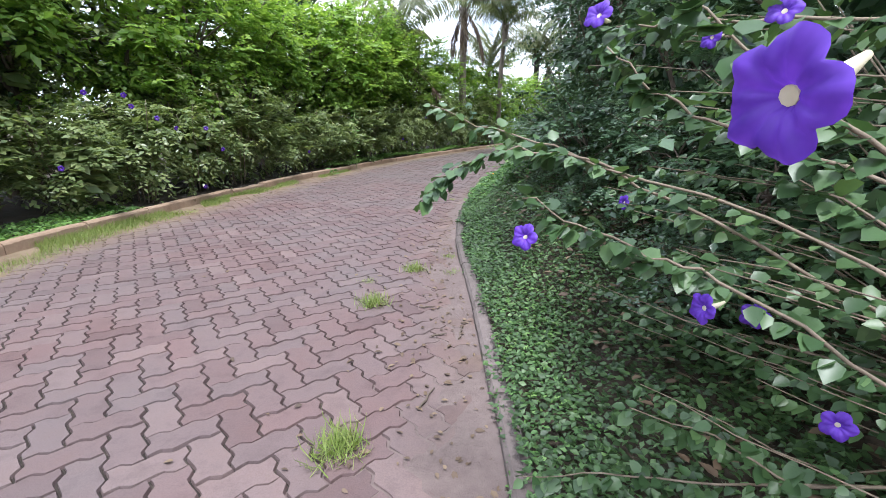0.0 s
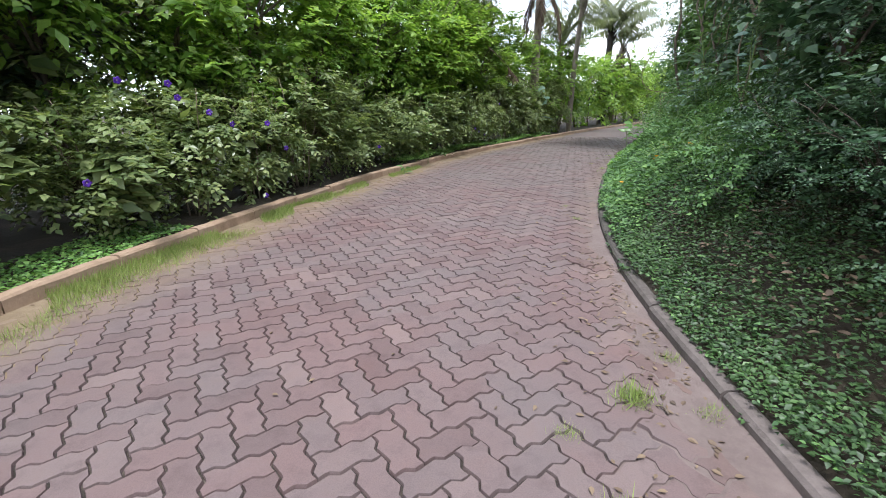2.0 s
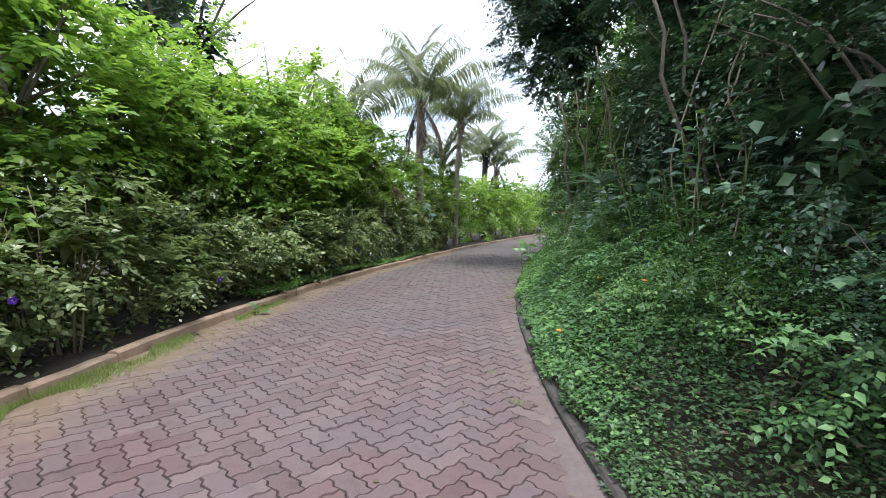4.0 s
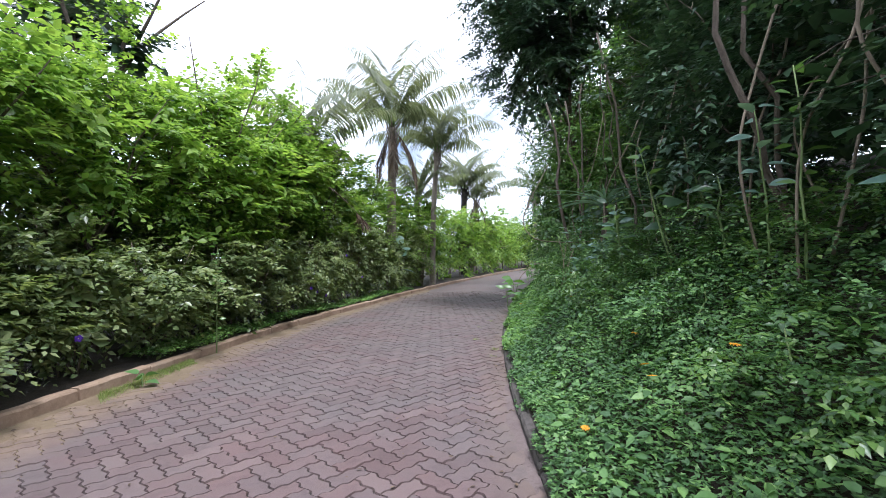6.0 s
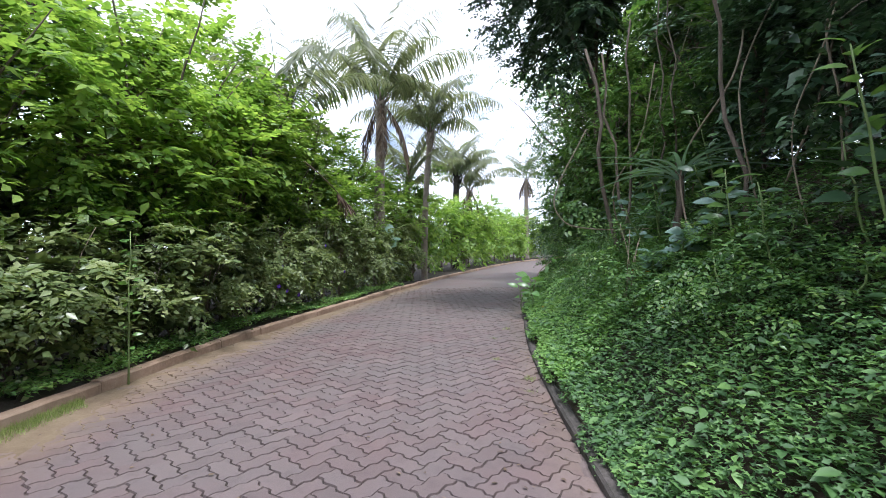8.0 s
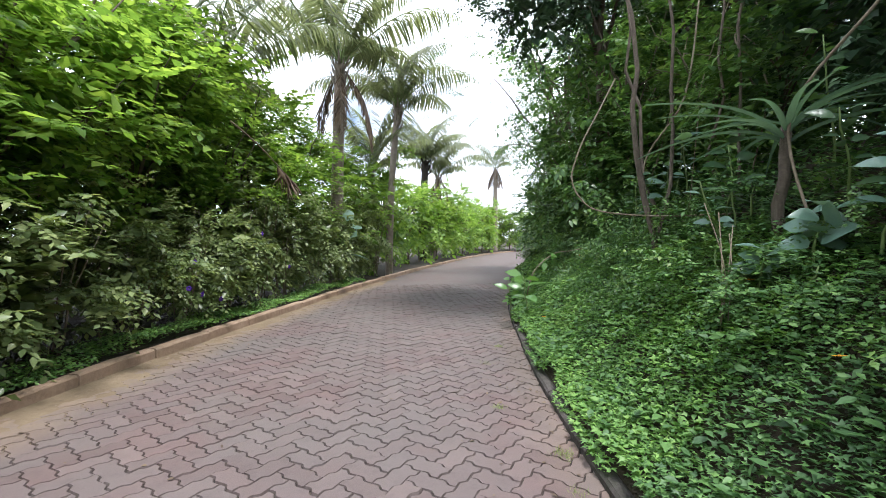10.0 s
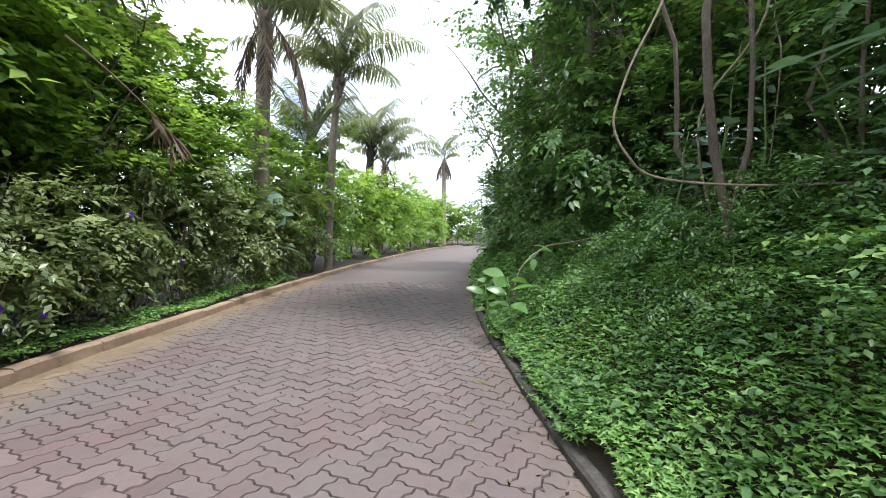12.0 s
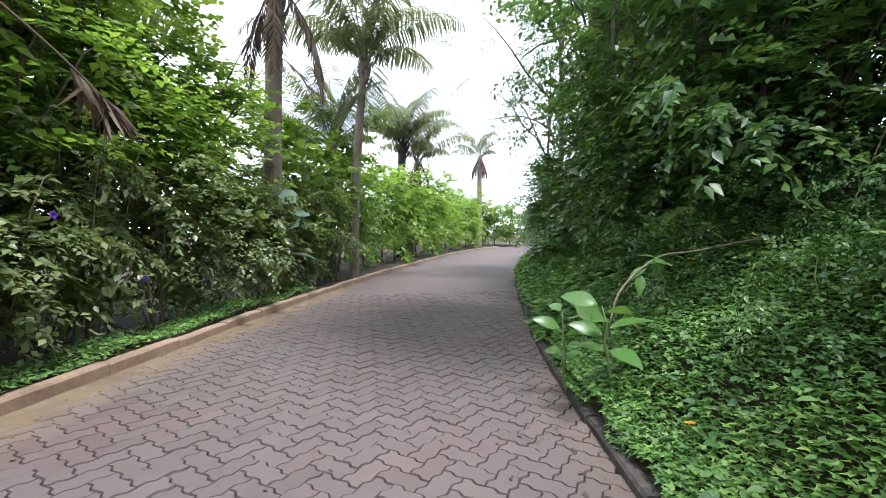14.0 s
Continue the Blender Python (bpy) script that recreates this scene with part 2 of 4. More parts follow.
def tube(bm, pts, radii, sides=7, slot=0):
    """A tapered, closed tube along a line of points."""
    pts = [Vector(p) for p in pts]
    rings = []
    side = None
    for i, p in enumerate(pts):
        d = (pts[min(i + 1, len(pts) - 1)] - pts[max(i - 1, 0)]).normalized()
        side = (side - d * side.dot(d)) if side else d.orthogonal()
        side.normalize()
        up = d.cross(side)
        r = radii[i] if not isinstance(radii, (int, float)) else radii
        rings.append([bm.verts.new(p + r * (math.cos(a) * side + math.sin(a) * up)) for a in (2 * math.pi * k / sides for k in range(sides))])
    for a, b in zip(rings, rings[1:]):
        for k in range(sides):
            f = bm.faces.new((a[k], a[(k + 1) % sides], b[(k + 1) % sides], b[k]))
            f.smooth, f.material_index = True, slot
    bm.faces.new(rings[0][::-1]).material_index = slot
    bm.faces.new(rings[-1]).material_index = slot


def bend(a, b, sag, n=6, wobble=0.0, rng=random):
    """Points of a bowed line from a to b that sags by so much in its middle."""
    a, b = Vector(a), Vector(b)
    out = []
    for i in range(n + 1):
        t = i / n
        p = a.lerp(b, t) + Vector((0, 0, -4 * sag * t * (1 - t)))
        if 0 < i < n and wobble:
            p += Vector([rng.uniform(-wobble, wobble) for _ in range(3)])
        out.append(p)
    return out


def unit(v):
    return v / np.maximum(np.linalg.norm(v, axis=-1, keepdims=True), 1e-9)


OVAL = (np.array([(0, 0, 0), (-0.25, 0.28, 0.05), (-0.22, 0.62, 0.03), (0, 1.0, -0.12), (0.22, 0.62, 0.03), (0.25, 0.28, 0.05), (0, 0.45, -0.03)]),
        [(0, 6, 1), (1, 6, 2), (2, 6, 3), (3, 6, 4), (4, 6, 5), (5, 6, 0)])
BROAD = (np.array([(0, 0, 0), (-0.36, 0.22, 0.06), (-0.33, 0.6, 0.02), (0, 1.0, -0.15), (0.33, 0.6, 0.02), (0.36, 0.22, 0.06), (0, 0.45, -0.05)]), OVAL[1])
TRI = (np.array([(0, 0, 0), (-0.5, 0.36, 0.05), (-0.15, 0.46, 0.0), (0, 1.0, -0.1), (0.15, 0.46, 0.0), (0.5, 0.36, 0.05)]), [(0, 2, 1), (0, 4, 2), (2, 4, 3), (0, 5, 4)])
QUAD = (np.array([(0, 0, 0), (-0.3, 0.42, 0.05), (0, 1.0, -0.12), (0.3, 0.42, 0.05), (0, 0.45, -0.04)]), [(0, 4, 1), (1, 4, 2), (2, 4, 3), (3, 4, 0)])
WIDE = (np.array([(0, 0, 0), (-0.37, 0.4, 0.05), (0, 1.0, -0.14), (0.37, 0.4, 0.05), (0, 0.45, -0.05)]), QUAD[1])
SLIM = (np.array([(0, 0, 0), (-0.12, 0.35, 0.03), (0, 1.0, -0.12), (0.12, 0.35, 0.03), (0, 0.4, -0.02)]), [(0, 4, 1), (1, 4, 2), (2, 4, 3), (3, 4, 0)])
BLADE = (np.array([(-0.025, 0, 0), (0.025, 0, 0), (-0.02, 0.5, 0.02), (0.02, 0.5, 0.02), (0, 1.0, -0.15)]), [(0, 1, 3), (0, 3, 2), (2, 3, 4)])


def leaf_mesh(name, groups, mats):
    """One mesh of many leaves. groups: (places, axes, normals, sizes, shape, material slot)."""
    vs, fs, slots, base = [], [], [], 0
    for P, A, N, S, (shape, tris), slot in groups:
        if not len(P):
            continue
        A = unit(A)
        N = unit(N - A * (N * A).sum(1, keepdims=True))
        X = np.cross(A, N)
        v = P[:, None] + S[:, None, None] * (shape[None, :, :1] * X[:, None] + shape[None, :, 1:2] * A[:, None] + shape[None, :, 2:] * N[:, None])
        k = len(shape)
        f = np.array(tris)[None] + (np.arange(len(P)) * k)[:, None, None] + base
        vs.append(v.reshape(-1, 3))
        fs.append(f.reshape(-1, 3))
        slots.append(np.full(len(P) * len(tris), slot))
        base += len(P) * k
    vs, fs, slots = np.concatenate(vs), np.concatenate(fs), np.concatenate(slots)
    me = bpy.data.meshes.new(name)
    me.vertices.add(len(vs))
    me.vertices.foreach_set("co", vs.astype(np.float32).ravel())
    me.loops.add(fs.size)
    me.loops.foreach_set("vertex_index", fs.astype(np.int32).ravel())
    me.polygons.add(len(fs))
    me.polygons.foreach_set("loop_start", np.arange(0, fs.size, 3, dtype=np.int32))
    me.polygons.foreach_set("material_index", slots.astype(np.int32))
    me.update(calc_edges=True)
    for m in mats:
        me.materials.append(m)
    return me


def twigs(rng, starts, ways, lengths, per, size, spread=0.9, droop=0.25, wild=0.35):
    """Leaves in pairs along short twigs."""
    n = len(starts)
    t = np.linspace(0.12, 1.0, per)[None, :, None]
    line = starts[:, None] + ways[:, None] * lengths[:, None, None] * t
    line[..., 2] -= droop * lengths[:, None] * t[..., 0] ** 2
    across = unit(np.cross(ways, np.array([0, 0, 1.0])) + 1e-4)
    sign = np.where(np.arange(per) % 2 == 0, 1.0, -1.0)[None, :, None]
    axes = ways[:, None] * 0.55 + across[:, None] * sign * spread + rng.normal(0, wild, (n, per, 3))
    axes[..., 2] -= droop * 0.8
    norms = np.array([0, 0, 1.0]) + ways[:, None] * 0.35 + rng.normal(0, wild, (n, per, 3))
    sizes = size * rng.uniform(0.6, 1.2, (n, per))
    return line.reshape(-1, 3), axes.reshape(-1, 3), norms.reshape(-1, 3), sizes.ravel()


def crown_twigs(rng, count, rx, ry, z0, z1, length, per, size, lump=0.28, each=7, lift=0.15, fan=0.55, **kw):
    """Fans of twigs over an uneven, roughly egg-shaped crown: sprays of leaves with dark gaps between them."""
    clumps = max(4, count // each)
    d = unit(rng.normal(0, 1, (clumps, 3)))
    ph = rng.uniform(0, 6.28, 6)
    uneven = 1 + lump * (np.sin(3 * d[:, 0] * 2 + ph[0]) * np.sin(4 * d[:, 1] + ph[1]) + 0.6 * np.sin(7 * d[:, 2] + ph[2]) * np.sin(6 * d[:, 0] + ph[3]))
    r = np.clip(rng.beta(4.5, 1.3, clumps), 0.3, 1) * uneven
    p = d * r[:, None] * np.array([rx, ry, (z1 - z0) / 2]) + np.array([0, 0, (z0 + z1) / 2])
    axis = unit(d * np.array([1, 1, 0.6]) + rng.normal(0, 0.28, (clumps, 3)) + np.array([0, 0, lift]))
    p, axis = np.repeat(p - axis * length * 0.6, each, 0), np.repeat(axis, each, 0)
    way = unit(axis + rng.normal(0, fan, axis.shape) * np.array([1, 1, 0.5]))
    return twigs(rng, p, way, length * rng.uniform(0.55, 1.25, len(p)), per, size, **kw)


def shifted(leaves, offset):
    P, A, N, S = leaves
    return P + np.array(offset), A, N, S


# ---- plan of the drive ----
RIGHT_Y = [-14, -6, 0, 3.3, 5, 6.1, 7.5, 9, 10.5, 12, 13.5, 15, 16.6, 18.3, 20, 22, 25.6, 30, 37, 45, 54, 62]
RIGHT_X = [2.9, 2.4, 1.98, 1.66, 1.40, 1.18, 1.06, 1.10, 1.25, 1.45, 1.70, 2.02, 2.42, 2.88, 3.42, 4.15, 5.5, 7.4, 10.9, 15.6, 22, 30]
LEFT_Y = [-14, -6, 0, 4.9, 6.8, 8, 9.6, 11.1, 12.4, 13.4, 14.6, 16.4, 18.9, 20.7, 22.3, 25, 28, 31, 37, 42, 48, 56, 62]
LEFT_X = [-2.0, -2.5, -2.85, -3.08, -3.12, -3.1, -3.0, -2.86, -2.68, -2.5, -2.28, -1.82, -1.02, -0.46, 0.04, 0.98, 2.12, 3.3, 5.9, 8.1, 11, 16, 21]
YS = np.arange(-14, 62.01, 0.1)


def eased(ys, xs):
    x = np.interp(YS, ys, xs)
    k = np.hanning(33)
    k /= k.sum()
    pad = np.concatenate([np.full(16, x[0]), x, np.full(16, x[-1])])
    return np.convolve(pad, k, "valid")


XR, XL = eased(RIGHT_Y, RIGHT_X), eased(LEFT_Y, LEFT_X)


def right_at(y):
    return np.interp(y, YS, XR)


def left_at(y):
    return np.interp(y, YS, XL)


def bank(d, y):
    """Height of the ground, d metres beyond the kerb on the uphill side."""
    steep = np.interp(y, [-5, 3, 6, 10, 14, 30], [0.32, 0.42, 0.62, 0.66, 0.84, 0.78])
    d = np.maximum(d, 0)
    return 0.03 + steep * np.minimum(d, 2.6) * np.clip(d / 0.5, 0.5, 1) + 0.2 * np.clip(d - 2.6, 0, 5)


def ground_height(x, y):
    dr, dl = x - right_at(y), left_at(y) - x
    z = np.where(dr > 0.06, bank(dr - 0.06, y), -0.03)
    z = np.where(dl > 0.08, 0.05 + 0.04 * np.clip(dl, 0, 4), z)
    far = np.clip((np.hypot(x - 4, y - 20) - 60) / 60, 0, 1)
    return z * (1 - far)


def build_ground():
    out = np.concatenate([[0.0, 0.03, 0.085, 0.13], np.arange(0.25, 12, 0.24), np.geomspace(12.5, 2500, 14)])
    gy = np.concatenate([-np.geomspace(2500, 15, 10), np.arange(-14, 62, 0.4), np.geomspace(63, 2500, 12)])
    rows = [np.concatenate([left_at(y) - out[::-1], left_at(y) + (right_at(y) - left_at(y)) * np.linspace(0.1, 0.9, 5), right_at(y) + out]) for y in gy]
    X, Y = np.array(rows), np.repeat(gy[:, None], len(rows[0]), 1)
    Z = ground_height(X, Y)
    Z = Z + np.where(Z > 0.0, 0.025 * np.sin(X * 5.1 + Y * 2.3) * np.sin(Y * 4.3 - X), 0)
    nx, ny = X.shape[1], len(gy)
    v = np.stack([X, Y, Z], -1).reshape(-1, 3)
    i = (np.arange(ny - 1)[:, None] * nx + np.arange(nx - 1)[None]).ravel()
    f = np.stack([i, i + 1, i + nx + 1, i + nx], 1)
    me = bpy.data.meshes.new("ground")
    me.from_pydata(v.tolist(), [], f.tolist())
    me.materials.append(SOIL)
    tagged(new("ground", me), "bare brown soil under the plants and beside the drive", "ground", kind="structure")


def strip(name, y0, y1, inset_l, inset_r, z, mat, label, fill=0.0):
    bm = bmesh.new()
    rows = []
    for y in np.arange(y0, y1 + 0.01, 0.5):
        a, b = left_at(y) - inset_l, right_at(y) + inset_r
        rows.append([bm.verts.new((a + (b - a) * k / 40, y, z + fill * max(0, 1 - k / 9, (k - 37) / 4))) for k in range(41)])
    for a, b in zip(rows, rows[1:]):
        for k in range(40):
            bm.faces.new((a[k], a[k + 1], b[k + 1], b[k]))
    return tagged(part(name, bm, mat), label, "road", kind="structure")


def build_drift(edge, way, y0, y1, ys, widths, mat, label, seed):
    """Washed-in dirt that thins out from the kerb and fills the joints beside it."""
    rng = np.random.default_rng(seed)
    bm = bmesh.new()
    rows = []
    ph = rng.uniform(0, 6.28, 8)
    for y in np.arange(y0, y1, 0.07):
        wide = float(np.interp(y, ys, widths))
        line = []
        for k in range(15):
            d = 0.95 * k / 14
            z = 0.007 - 0.02 * d / wide + 0.0035 * math.sin(9 * y + 14 * d + ph[0]) * math.sin(5 * y - 8 * d + ph[1]) + 0.004 * math.sin(2.3 * y + ph[2]) + rng.uniform(-0.0012, 0.0012)
            line.append(bm.verts.new((float(edge(y)) + way * (d - 0.01), y, z)))
        rows.append(line)
    for a, b in zip(rows, rows[1:]):
        for k in range(14):
            bm.faces.new((a[k], a[k + 1], b[k + 1], b[k])).smooth = True
    bmesh.ops.recalc_face_normals(bm, faces=bm.faces)
    tagged(part("dirt_drift", bm, mat), label, "dirt", kind="structure")


def build_kerb(name, xs_at, inner, width, top, mat, label):
    """Kerb stones about a metre long, end to end, with open joints and worn arrises."""
    kerb = thing(name, label, "kerb")
    kerb["kind"] = "structure"
    rng = random.Random(4)
    y = -12.0
    while y < 56:
        step = 0.92
        slope = (xs_at(y + 0.5) - xs_at(y - 0.5))
        dy = step / math.hypot(1, slope)
        y1 = y + dy - 0.014
        bm = bmesh.new()
        lift, rock = rng.uniform(-0.012, 0.012), rng.uniform(-0.008, 0.008)
        rows = []
        for k in range(5):
            yy = y + (y1 - y) * k / 4
            s = (xs_at(yy + 0.2) - xs_at(yy - 0.2)) / 0.4
            n = Vector((1, -s, 0)).normalized() * inner
            p = Vector((xs_at(yy) + rock, yy, 0))
            h = top + lift + rng.uniform(-0.006, 0.006)
            prof = [(0, -0.05), (0.004, h - 0.022), (0.02, h - 0.004), (0.05, h), (width - 0.02, h - 0.002), (width, h - 0.02), (width, -0.05)]
            rows.append([bm.verts.new(p + n * a + Vector((0, 0, b))) for a, b in prof])
        for a, b in zip(rows, rows[1:]):
            for k in range(len(a) - 1):
                bm.faces.new((a[k], a[k + 1], b[k + 1], b[k])).smooth = False
        bm.faces.new(rows[0])
        bm.faces.new(rows[-1][::-1])
        bmesh.ops.recalc_face_normals(bm, faces=bm.faces)
        part("kerb_stone", bm, mat, kerb)
        y += dy


# ---- plants ----
def stems_bmesh(rng, count, height, spread, r=0.012):
    bm = bmesh.new()
    for _ in range(count):
        a = rng.uniform(0, 6.28)
        tip = (spread * math.cos(a) * rng.uniform(0.4, 1), spread * math.sin(a) * rng.uniform(0.4, 1), height * rng.uniform(0.6, 1))
        foot = (tip[0] * 0.25, tip[1] * 0.25, -0.1)
        tube(bm, bend(foot, tip, -0.12, 5, 0.03, rng), [r * (1 - 0.14 * i) for i in range(6)], 5)
    return bm


def hedge_shrub(seed, rx, ry, h, count, label):
    rng = np.random.default_rng(seed)
    s = thing("hedge_shrub", label, "shrub", "hedge shrubs")
    part("stem", stems_bmesh(random.Random(seed), 7, h * 0.85, rx * 0.7), TWIG, s, world=False)
    low = crown_twigs(rng, count, rx, ry, 0.1, h, 0.42, 12, 0.086, lump=0.42, droop=0.3, each=6, wild=0.28)
    fill = crown_twigs(rng, count // 6, rx * 0.55, ry * 0.55, 0.2, h * 0.8, 0.3, 10, 0.2)
    ob = new("crown", leaf_mesh("crown", [(*low, QUAD, 0), (*fill, QUAD, 0)], [LEAF_HEDGE]))
    place_part(ob, s, False)
    return s


def pinnate_tree(seed, rx, ry, z0, z1, count, mat, name, label, category, group="", leaf=0.1, trunk_r=0.05, shape=BROAD, per=14, lean=(0, 0), lump=0.3, length=0.5, fill=0.28, fill_size=1.7, droop=0.3):
    rng, rnd = np.random.default_rng(seed), random.Random(seed)
    t = thing(name, label, category, group)
    bm = bmesh.new()
    top = Vector((lean[0] * 0.6, lean[1] * 0.6, z0 + (z1 - z0) * 0.55))
    tube(bm, bend((0, 0, -0.3), top, 0.05, 7, 0.05, rnd), [trunk_r * (1.15 - 0.1 * i) for i in range(8)], 8)
    part("trunk", bm, BARK, t, world=False)
    bm = bmesh.new()
    for _ in range(9):
        a, k = rnd.uniform(0, 6.28), rnd.uniform(0.45, 0.95)
        start = Vector((0, 0, -0.3)).lerp(top, k)
        end = Vector((lean[0] + rx * 0.8 * math.cos(a), lean[1] + ry * 0.8 * math.sin(a), rnd.uniform(z0 + 0.3 * (z1 - z0), z1 * 0.95)))
        tube(bm, bend(start, end, -0.15, 5, 0.05, rnd), [trunk_r * (0.5 - 0.08 * i) for i in range(6)], 5)
    part("limb", bm, BARK, t, world=False)
    tw = shifted(crown_twigs(rng, count, rx, ry, z0, z1, length, per, leaf, lump=lump, droop=droop, wild=0.22), (*lean, 0))
    core = shifted(crown_twigs(rng, int(count * fill), rx * 0.66, ry * 0.66, z0 + 0.1 * (z1 - z0), z1 - 0.12 * (z1 - z0), length, 8, leaf * fill_size, lump=lump), (*lean, 0))
    ob = new("crown", leaf_mesh("crown", [(*tw, shape, 0), (*core, QUAD, 0)], [mat]))
    place_part(ob, t, False)
    return t


def creeper_mound(seed, mat):
    rng = np.random.default_rng(seed)
    t = thing("creeper_mound", "low mound of small-leaved creeper on the bank", "creeper", "creeper mounds on the bank")
    bm = bmesh.new()
    tube(bm, bend((0, 0, -0.2), (0.1, 0.05, 0.35), 0.0, 5, 0.03, random.Random(seed)), [0.012, 0.011, 0.01, 0.008, 0.006, 0.004], 6)
    part("stem", bm, STEM_GREEN, t, world=False)
    tw = crown_twigs(rng, 210, 0.62, 0.62, -0.25, 0.6, 0.3, 13, 0.042, lump=0.3, droop=0.3)
    place_part(new("foliage", leaf_mesh("foliage", [(*tw, QUAD, 0)], [mat])), t, False)
    return t


def spot(x, y, turn=0.0, scale=1.0, z=None, tall=None):
    zz = float(ground_height(np.array(x), np.array(y))) if z is None else z
    return Matrix.Translation((x, y, zz - 0.01)) @ Matrix.Rotation(turn, 4, "Z") @ Matrix.Diagonal((scale, scale, tall or scale, 1))


def row(kinds, spots):
    """Sets kinds of a plant on the spots in turn; the first of each kind is moved, the rest are copies."""
    used = set()
    out = []
    for i, m in enumerate(spots):
        k = kinds[i % len(kinds)]
        if k.name in used:
            out.append(copy_thing(k, m))
        else:
            used.add(k.name)
            out.append((k, m))
    done = []
    for o in out:
        if isinstance(o, tuple):
            o[0].matrix_basis = o[1]
            done.append(o[0])
        else:
            done.append(o)
    return done


def palm(name, label, x, y, trunk_h, trunk_r, fronds, length, seed, bark=BARK_PALM, droop=0.9, lean=(0, 0), boots=True, skirt=0):
    rng, rnd = np.random.default_rng(seed), random.Random(seed)
    p = thing(name, label, "palm", "palms beside the drive", spot(x, y))
    bm = bmesh.new()
    pts = [Vector((lean[0] * k * k, lean[1] * k * k, -0.2 + (trunk_h + 0.2) * k)) for k in (i / 26 for i in range(27))]
    tube(bm, pts, [trunk_r * (1.25 - 0.35 * i / 26 + (0.05 if i % 2 else 0.0)) for i in range(27)], 12)
    part("trunk", bm, bark, p, world=False)
    top = pts[-1]
    if boots:
        bm = bmesh.new()
        for i in range(16):
            a, z = i * 2.4, trunk_h - 0.75 + 0.05 * i
            o = Vector((math.cos(a), math.sin(a), 0))
            c = Vector((lean[0], lean[1], z))
            tube(bm, [c + o * trunk_r * 0.7, c + o * (trunk_r * 1.35) + Vector((0, 0, 0.16)), c + o * (trunk_r * 1.7) + Vector((0, 0, 0.34))], [0.05, 0.035, 0.012], 5)
        part("leaf_boot", bm, bark, p, world=False)
    for i in range(fronds):
        dead = i < skirt
        a = i * 2.399 + rnd.uniform(-0.2, 0.2)
        lift = -0.9 if dead else 1.5 - 0.95 * (i - skirt) / max(1, fronds - skirt) + rnd.uniform(-0.1, 0.1)
        L = length * rnd.uniform(0.85, 1.12) * (0.6 if dead else 1)
        out = np.array([math.cos(a), math.sin(a), 0])
        n = 24
        spine = [np.array(top)]
        ang = lift
        for k in range(n):
            ang -= droop * 1.9 / n * (0.1 + 2.1 * (k / n) ** 1.6)
            ang = max(ang, -1.45)
            spine.append(spine[-1] + L / n * (out * math.cos(ang) + np.array([0, 0, math.sin(ang)])))
        spine = np.array(spine)
        bm = bmesh.new()
        tube(bm, [Vector(q) for q in spine], [0.026 * (1 - 0.9 * k / n) for k in range(n + 1)], 4)
        fr = part("frond_rib", bm, LEAF_DEAD if dead else STEM_GREEN, p, world=False)
        m = 60
        s = np.linspace(0.14, 0.995, m) * n
        i0 = np.minimum(s.astype(int), n - 1)
        base = spine[i0] + (spine[i0 + 1] - spine[i0]) * (s - i0)[:, None]
        fwd = unit(spine[i0 + 1] - spine[i0])
        side = np.cross(fwd, np.array([0, 0, 1.0]))
        side = unit(side)
        gs = []
        for sg in (1, -1):
            ax = fwd * 0.55 + side * sg * 0.85 + rng.normal(0, 0.1, (m, 3))
            ax[:, 2] -= 0.75 + (0.5 if dead else 0)
            sz = L * 0.22 * np.sin(np.linspace(0.45, 2.95, m)) * rng.uniform(0.85, 1.1, m) + 0.05
            gs.append((base, ax, np.array([0, 0, 1.0]) + fwd * 0.3 + rng.normal(0, 0.25, (m, 3)), sz, FROND, 0))
        ob = new("frond", leaf_mesh("frond", gs, [LEAF_DEAD if dead else LEAF_PALM]))
        place_part(ob, fr, False)
    return p


FROND = (np.array([(0, 0, 0), (-0.04, 0.3, 0.02), (0.04, 0.3, 0.02), (-0.03, 0.7, -0.06), (0.03, 0.7, -0.06), (0, 1.0, -0.2)]), [(0, 2, 1), (1, 2, 4), (1, 4, 3), (3, 4, 5)])

# ---- the large structure ----
build_ground()
strip("road_bed", -14, 26, 0.0, 0.0, -0.015, BED, "compacted sand and dirt between the paving blocks")
build_drift(left_at, 1, 2, 26, [2, 8, 12, 18, 26], [0.9, 0.9, 0.85, 0.5, 0.45], SAND, "thin yellowish-brown dirt washed over the paving along the kerb", 17)
build_drift(right_at, -1, 2, 12, [2, 5, 7, 12], [0.62, 0.5, 0.3, 0.12], DUST, "greyish-pink dust lying over the paving beside the kerb", 18)
build_kerb("kerb_left", left_at, -1, 0.13, 0.115, CONCRETE_WARM, "brown-stained concrete kerb below the hedge")
build_kerb("kerb_right", right_at, 1, 0.1, 0.06, CONCRETE_DARK, "low grey concrete kerb half covered by groundcover")

# ---- hedge beside the drive ----
rnd = random.Random(11)
shrubs = [hedge_shrub(20 + i, 0.85, 0.8, 1.85, 340, "dense dark green hedge shrub with small glossy leaves") for i in range(5)]
spots = []
y = 2.6
while y < 27:
    back_off = 0.45 if y < 6.5 else 0.0
    spots.append(spot(float(left_at(y)) - float(np.interp(y, [6, 8, 13, 15], [0.76, 0.64, 0.64, 0.76])) - back_off - rnd.uniform(0, 0.15), y, rnd.uniform(0, 6.28), rnd.uniform(0.92, 1.12), tall=rnd.uniform(0.85, 1.15) * float(np.interp(y, [3, 18, 20, 26], [1.0, 1.0, 1.45, 1.5]))))
    y += rnd.uniform(0.95, 1.2)
y = 2.4
